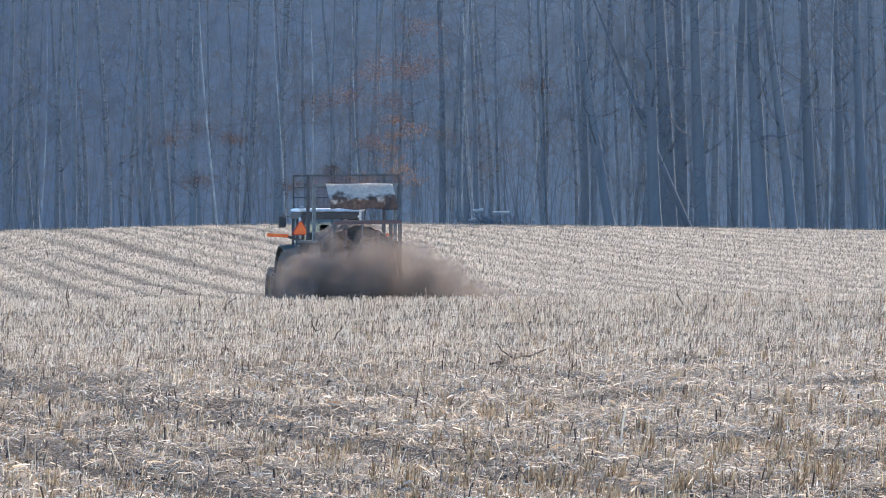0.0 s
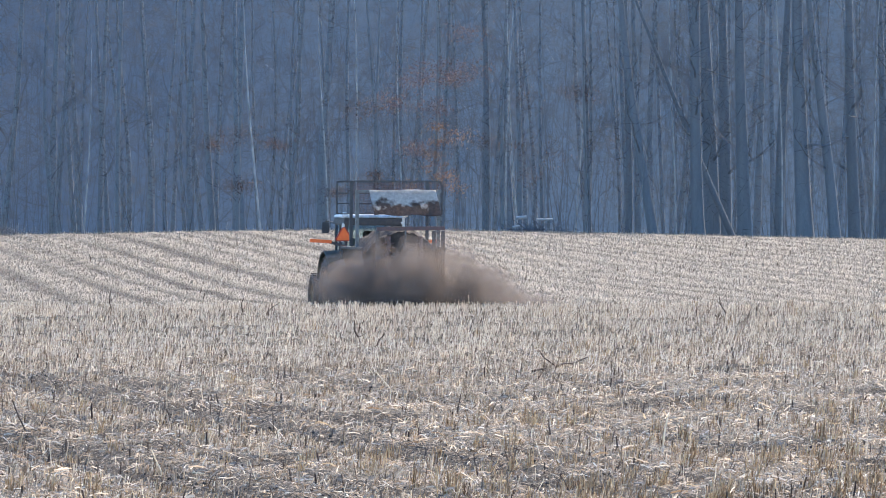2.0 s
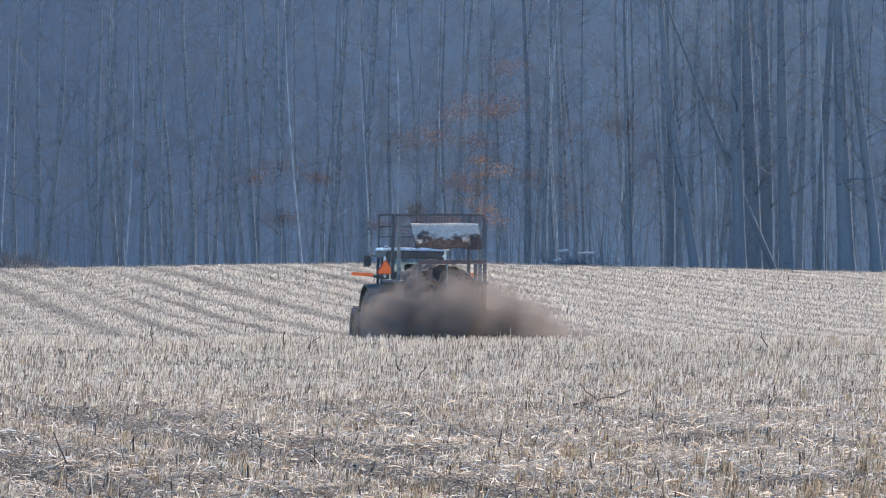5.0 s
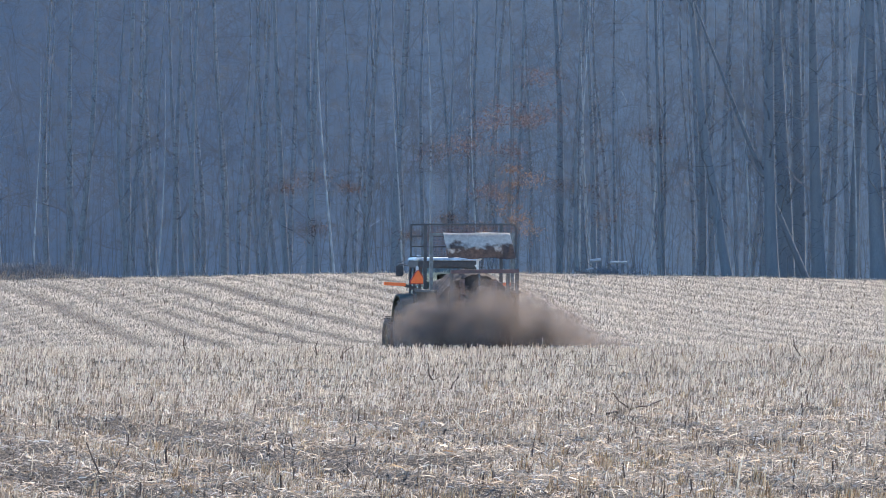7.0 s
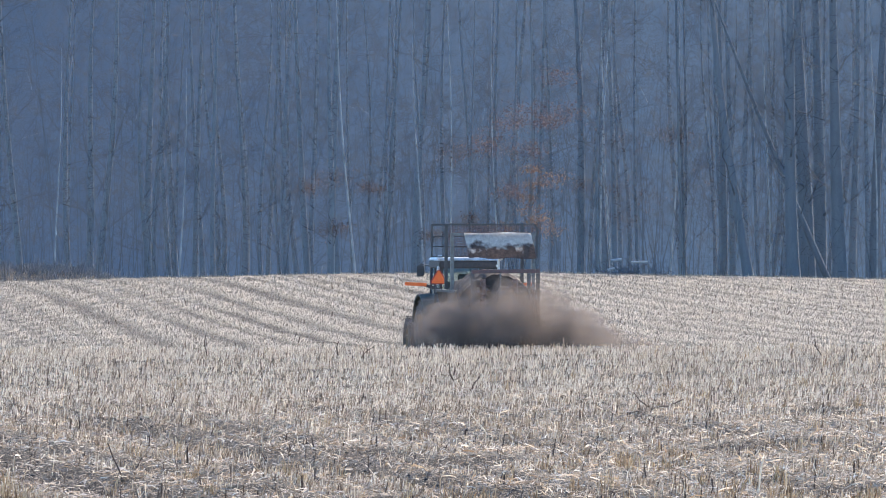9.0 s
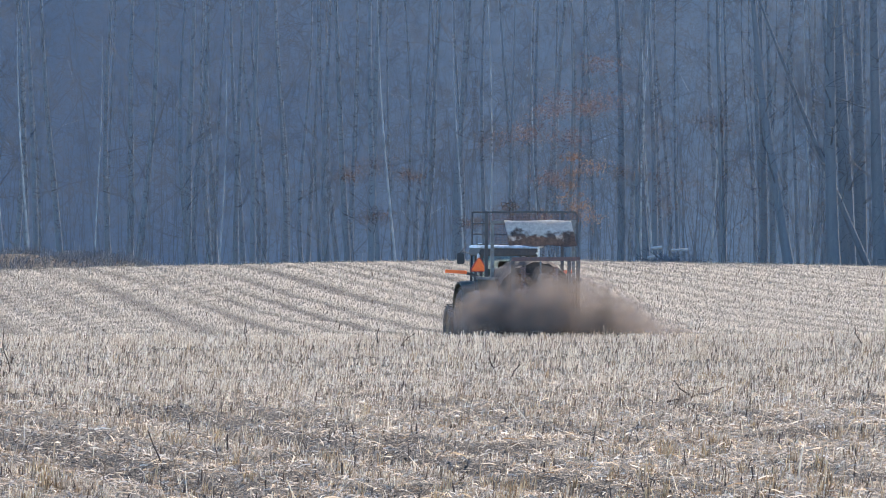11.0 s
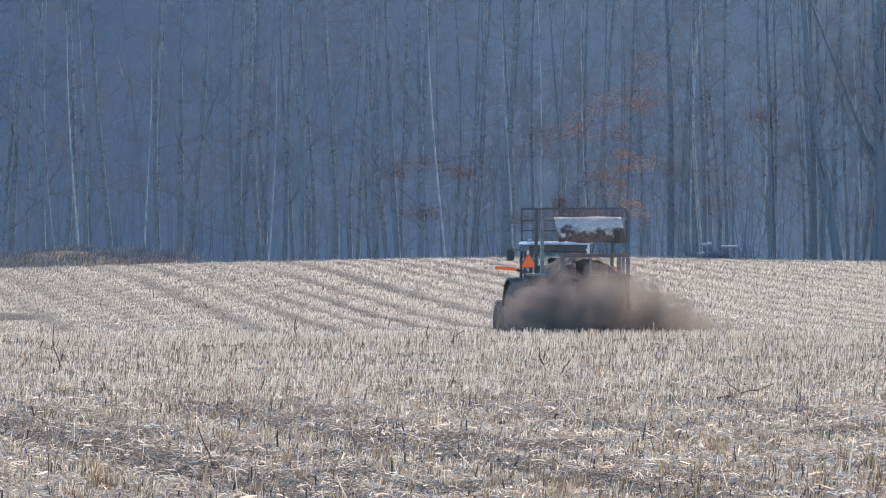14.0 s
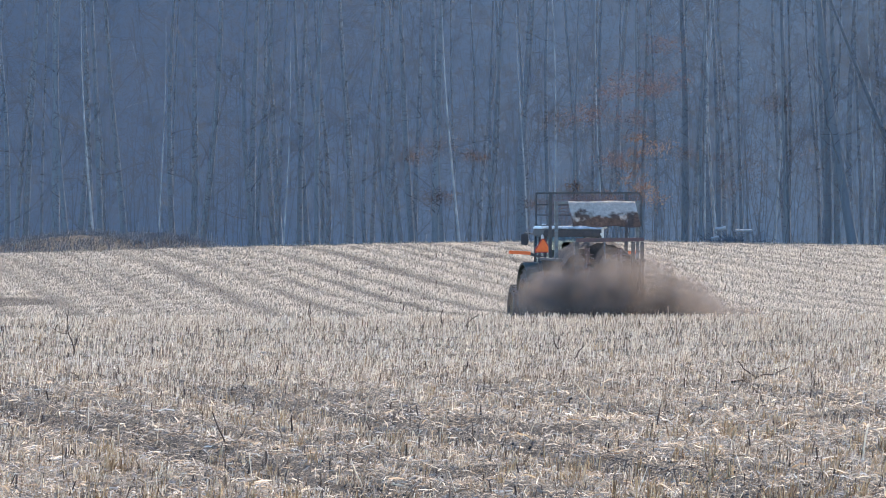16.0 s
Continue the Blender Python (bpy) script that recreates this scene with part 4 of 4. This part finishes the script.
    emblem = part("slow_vehicle_emblem", plate(((-1.08, 3.95, 2.13), (-0.68, 3.95, 2.13), (-0.65, 3.95, 2.19), (-0.845, 3.95, 2.5), (-0.915, 3.95, 2.5), (-1.11, 3.95, 2.19)), 0.01), RED, t, "orange triangle emblem with a dark red border")
    part("emblem_field", plate(((-1.05, 3.94, 2.155), (-0.71, 3.94, 2.155), (-0.69, 3.94, 2.19), (-0.86, 3.94, 2.475), (-0.9, 3.94, 2.475), (-1.07, 3.94, 2.19)), 0.008), ORANGE, emblem)
    part("emblem_post", rod((-0.97, 3.97, 1.55), (-0.97, 3.97, 2.2), 0.016), STEEL, emblem)
    part("exhaust", joined(rod((0.62, 6.1, 1.7), (0.62, 6.1, 2.75), 0.045), rod((0.62, 6.1, 1.95), (0.62, 6.1, 2.4), 0.075)), GALV, t, "grey exhaust stack beside the cab")
    part("drawbar", box((0.12, 1.0, 0.07), pose(0, 3.9, 0.5), 0.015), STEEL, t)


build_tractor()


def build_spreader():
    s = thing("manure_spreader", RIG, "dark loaded manure spreader with tube frame, tarp and mesh rack", "spreader")
    for side in (-1, 1):
        # walls take the dark manure colour in place of their own shadow
        part("side_wall", plate(((side * 0.85, 0.05, 0.75), (side * 0.85, 2.9, 0.75), (side * 1.08, 2.9, 1.95), (side * 1.08, 0.05, 1.95)), 0.05), MANURE, s, "side wall in dark manure colour that stands in for its shade")
        part("top_rail", beam((side * 1.1, 0.02, 1.98), (side * 1.1, 2.95, 1.98), 0.09, 0.07), STEEL, s)
        wheel(s, side * 1.05, 1.3, 0.55, 0.4, 14, "wheel")
    part("floor", box((1.7, 2.85, 0.08), pose(0, 1.48, 0.74), 0.01), STEEL, s)
    part("front_wall", plate(((-0.85, 2.9, 0.75), (0.85, 2.9, 0.75), (1.08, 2.9, 2.0), (-1.08, 2.9, 2.0)), 0.05), RUST, s)
    part("axle", rod((-1.0, 1.3, 0.55), (1.0, 1.3, 0.55), 0.07), STEEL, s)
    part("tongue", joined(beam((-0.5, 2.9, 0.62), (0, 3.75, 0.52), 0.1, 0.1), beam((0.5, 2.9, 0.62), (0, 3.75, 0.52), 0.1, 0.1)), STEEL, s)
    for x in (-0.42, 0.42):
        beater = part("beater", rod((x, -0.08, 0.7), (x, -0.08, 2.3), 0.07), RUST, s, "upright beater with staggered paddles")
        for k in range(14):
            part("paddle", box((0.36, 0.1, 0.025), pose(x, -0.08, 0.8 + k * 0.11, 12, 0, k * 47), 0.006), RUST, beater)
    guard = part("guard_bar", beam((-0.74, -0.2, 2.5), (1.04, -0.2, 2.52), 0.11, 0.1), RUST, s, "rusty dark red bar across the rear")
    for x, low in ((-0.72, 0.7), (0.76, 1.2), (1.0, 0.9)):
        part("guard_post", beam((x, -0.19, low), (x, -0.19, 2.46), 0.09, 0.09), STEEL, s)
    for x in (-1.07, 1.07):
        part("frame_post", beam((x, 0.85, 1.95), (x, 0.85, 3.43), 0.085, 0.085), GALV, s)
    part("frame_beam", beam((-1.12, 0.85, 3.45), (1.14, 0.85, 3.47), 0.075, 0.075), GALV, s)
    # the sheet sags between its corners
    bm, cols, rows_ = bmesh.new(), 22, 12
    grid = []
    for j in range(rows_ + 1):
        v = j / rows_
        line = []
        for i in range(cols + 1):
            u = i / cols
            x = -0.77 + 1.76 * u + 0.07 * v * (0.6 + u * 0.4)
            sag = 0.025 * math.sin(math.pi * u) * math.sin(math.pi * v) + 0.012 * math.sin(u * 21 + v * 3) * v
            line.append(bm.verts.new((x, 0.8 - 0.5 * v - sag, 3.5 - 0.66 * v - 0.012 * math.sin(math.pi * u * 2.2) * (1 - v) + 0.02 * math.sin(u * 13) * v)))
        grid.append(line)
    for j in range(rows_):
        for i in range(cols):
            bm.faces.new((grid[j][i], grid[j][i + 1], grid[j + 1][i + 1], grid[j + 1][i])).smooth = True
    bmesh.ops.solidify(bm, geom=bm.faces[:], thickness=0.006)
    part("tarp", bm, TARP, s, "white tarp with dark mud splashed over its lower half")
    rack = part("rack_frame", joined(beam((-1.3, 2.6, 3.7), (1.42, 2.6, 3.72), 0.045, 0.045), beam((1.42, 2.6, 3.72), (1.5, 2.6, 3.6), 0.045, 0.045), beam((1.49, 2.6, 3.62), (1.49, 2.6, 2.84), 0.04, 0.04), beam((-1.3, 2.6, 3.72), (-1.3, 2.6, 2.84), 0.04, 0.04)), STEEL, s, "dark steel front rack above the box")
    for x in (-0.93, 1.09):
        part("rack_post", beam((x, 2.57, 1.9), (x, 2.57, 3.7), 0.08, 0.07), STEEL, s)
    for z in (3.4, 3.13, 2.86):
        part("rack_bar", beam((-1.3, 2.63, z), (1.49, 2.63, z), 0.035, 0.03), STEEL, s)
    wires = [rod((-0.9 + 0.034 * k, 2.61, 2.86), (-0.9 + 0.034 * k, 2.61, 3.7), 0.0045, None, 4) for k in range(71)]
    wires += [rod((-0.93, 2.615, 2.9 + 0.04 * k), (1.49, 2.615, 2.9 + 0.04 * k), 0.0045, None, 4) for k in range(20)]
    part("mesh_screen", joined(*wires), RUST, rack, "fine rusty wire mesh")
    part("white_hose_reel", joined(rod((0.16, 0.9, 2.55), (0.16, 0.9, 2.85), 0.03), rod((0.2, 0.9, 2.8), (0.27, 0.9, 2.84), 0.03), rod((0.1, 0.9, 2.66), (0.16, 0.9, 2.6), 0.025)), WHITE, s, "small white fitting under the tarp")
    part("chain", rod((0.0, -0.26, 1.5), (0.0, -0.26, 2.46), 0.022, None, 6), GALV, s, "hanging grey chain")


build_spreader()


def build_load():
    """The heap in the box, lumpy and higher in the middle."""
    bm = bmesh.new()
    n, k = 46, 60
    grid = [[None] * (n + 1) for _ in range(k + 1)]
    for j in range(k + 1):
        for i in range(n + 1):
            u, v = i / n * 2 - 1, j / k
            x, y = u * 1.0, 0.1 + 2.72 * v
            z = 1.8 + 0.74 * (1 - abs(u) ** 2.2) * (0.75 + 0.25 * math.sin(v * 2.6 + 0.4))
            z += 0.07 * noise.noise(Vector((x * 3, y * 3, 1))) + 0.05 * noise.noise(Vector((x * 9, y * 9, 4)))
            grid[j][i] = bm.verts.new((x, y, z))
    for j in range(k):
        for i in range(n):
            bm.faces.new((grid[j][i], grid[j][i + 1], grid[j + 1][i + 1], grid[j + 1][i]))
    rim = [grid[0][i] for i in range(n + 1)]
    low = [bm.verts.new((v.co.x * 0.84, v.co.y, 0.82)) for v in rim]
    for i in range(n):
        bm.faces.new((low[i], low[i + 1], rim[i + 1], rim[i]))
    mesh = bpy.data.meshes.new("manure")
    bm.to_mesh(mesh)
    bm.free()
    mesh.materials.append(MANURE)
    ob = new("manure", mesh)
    ob.matrix_world = RIG
    tagged(ob, "dark brown lumpy manure heaped in the spreader box", "manure")


build_load()


def billow(centres, radii, seed):
    """Rolling dust: lumpy clouds, each of a few veils one inside the other."""
    rng = random.Random(seed)
    ball = bmesh.new()
    bmesh.ops.create_icosphere(ball, subdivisions=4, radius=1.0)
    unit = np.array([v.co for v in ball.verts])
    tris = np.array([[v.index for v in f.verts] for f in ball.faces])
    ball.free()
    verts, faces = [], []
    for (x, y, z), (rx, ry, rz) in zip(centres, radii):
        shift = Vector((rng.uniform(0, 50), rng.uniform(0, 50), rng.uniform(0, 50)))
        lump = np.array([1 + 0.3 * noise.noise(Vector(p) * 1.3 + shift) + 0.14 * noise.noise(Vector(p) * 3.4 + shift) for p in unit])[:, None]
        for k in (1.0, 0.78, 0.55):
            faces.append(tris + len(unit) * len(verts))
            verts.append(unit * lump * np.array((rx, ry, rz)) * k + np.array((x, y, z)))
    return np.concatenate(verts), np.concatenate(faces)


def fling():
    """Earth and manure flung out behind the beaters, thickest in the middle, trailing to one side."""
    def top(x):
        return np.interp(x, (-2.7, -2.0, -1.1, -0.4, 0.9, 1.5, 2.4, 3.6, 5.0), (0.8, 1.6, 1.95, 2.25, 2.2, 1.85, 1.4, 0.9, 0.5))
    rng = np.random.default_rng(77)
    x = np.concatenate((rng.normal(0.1, 0.65, 17), rng.uniform(-2.0, -0.6, 15), rng.uniform(0.8, 2.2, 9), rng.uniform(2.0, 4.0, 7), rng.uniform(3.2, 5.2, 4)))
    n = len(x)
    high = top(x)
    centres = np.stack((x, -0.7 - rng.gamma(2.0, 0.35, n), high * rng.uniform(0.3, 0.68, n)), -1)
    radii = np.stack((rng.uniform(0.45, 0.9, n), rng.uniform(0.4, 0.7, n), high * rng.uniform(0.34, 0.5, n)), -1)
    mesh = block_mesh("flung_dust", *billow(centres, radii, 5), DUST)
    mesh.polygons.foreach_set("use_smooth", np.ones(len(mesh.polygons), dtype=bool))
    ob = new("flung_dust", mesh)
    ob.matrix_world = RIG
    tagged(ob, "cloud of brown dust and manure flung behind the spreader", "dust", kind="stuff")
    n = 2600
    x = rng.normal(0.5, 1.3, n)
    z = top(x) * rng.beta(1.2, 1.4, n) * 1.25
    mid = np.stack((x, -0.25 - rng.gamma(2.0, 0.6, n), z + 0.05), -1)
    size = rng.uniform(0.004, 0.011, n)[:, None]
    flakes = np.stack([mid + rng.normal(0, 1, (n, 3)) * size for _ in range(3)], 1)
    ob = new("flung_grains", block_mesh("flung_grains", flakes.reshape(-1, 3), np.arange(3 * n).reshape(-1, 3), GRAIN))
    ob.matrix_world = RIG
    tagged(ob, "dark grains of earth and manure flying behind the spreader", "dust", kind="stuff")


fling()
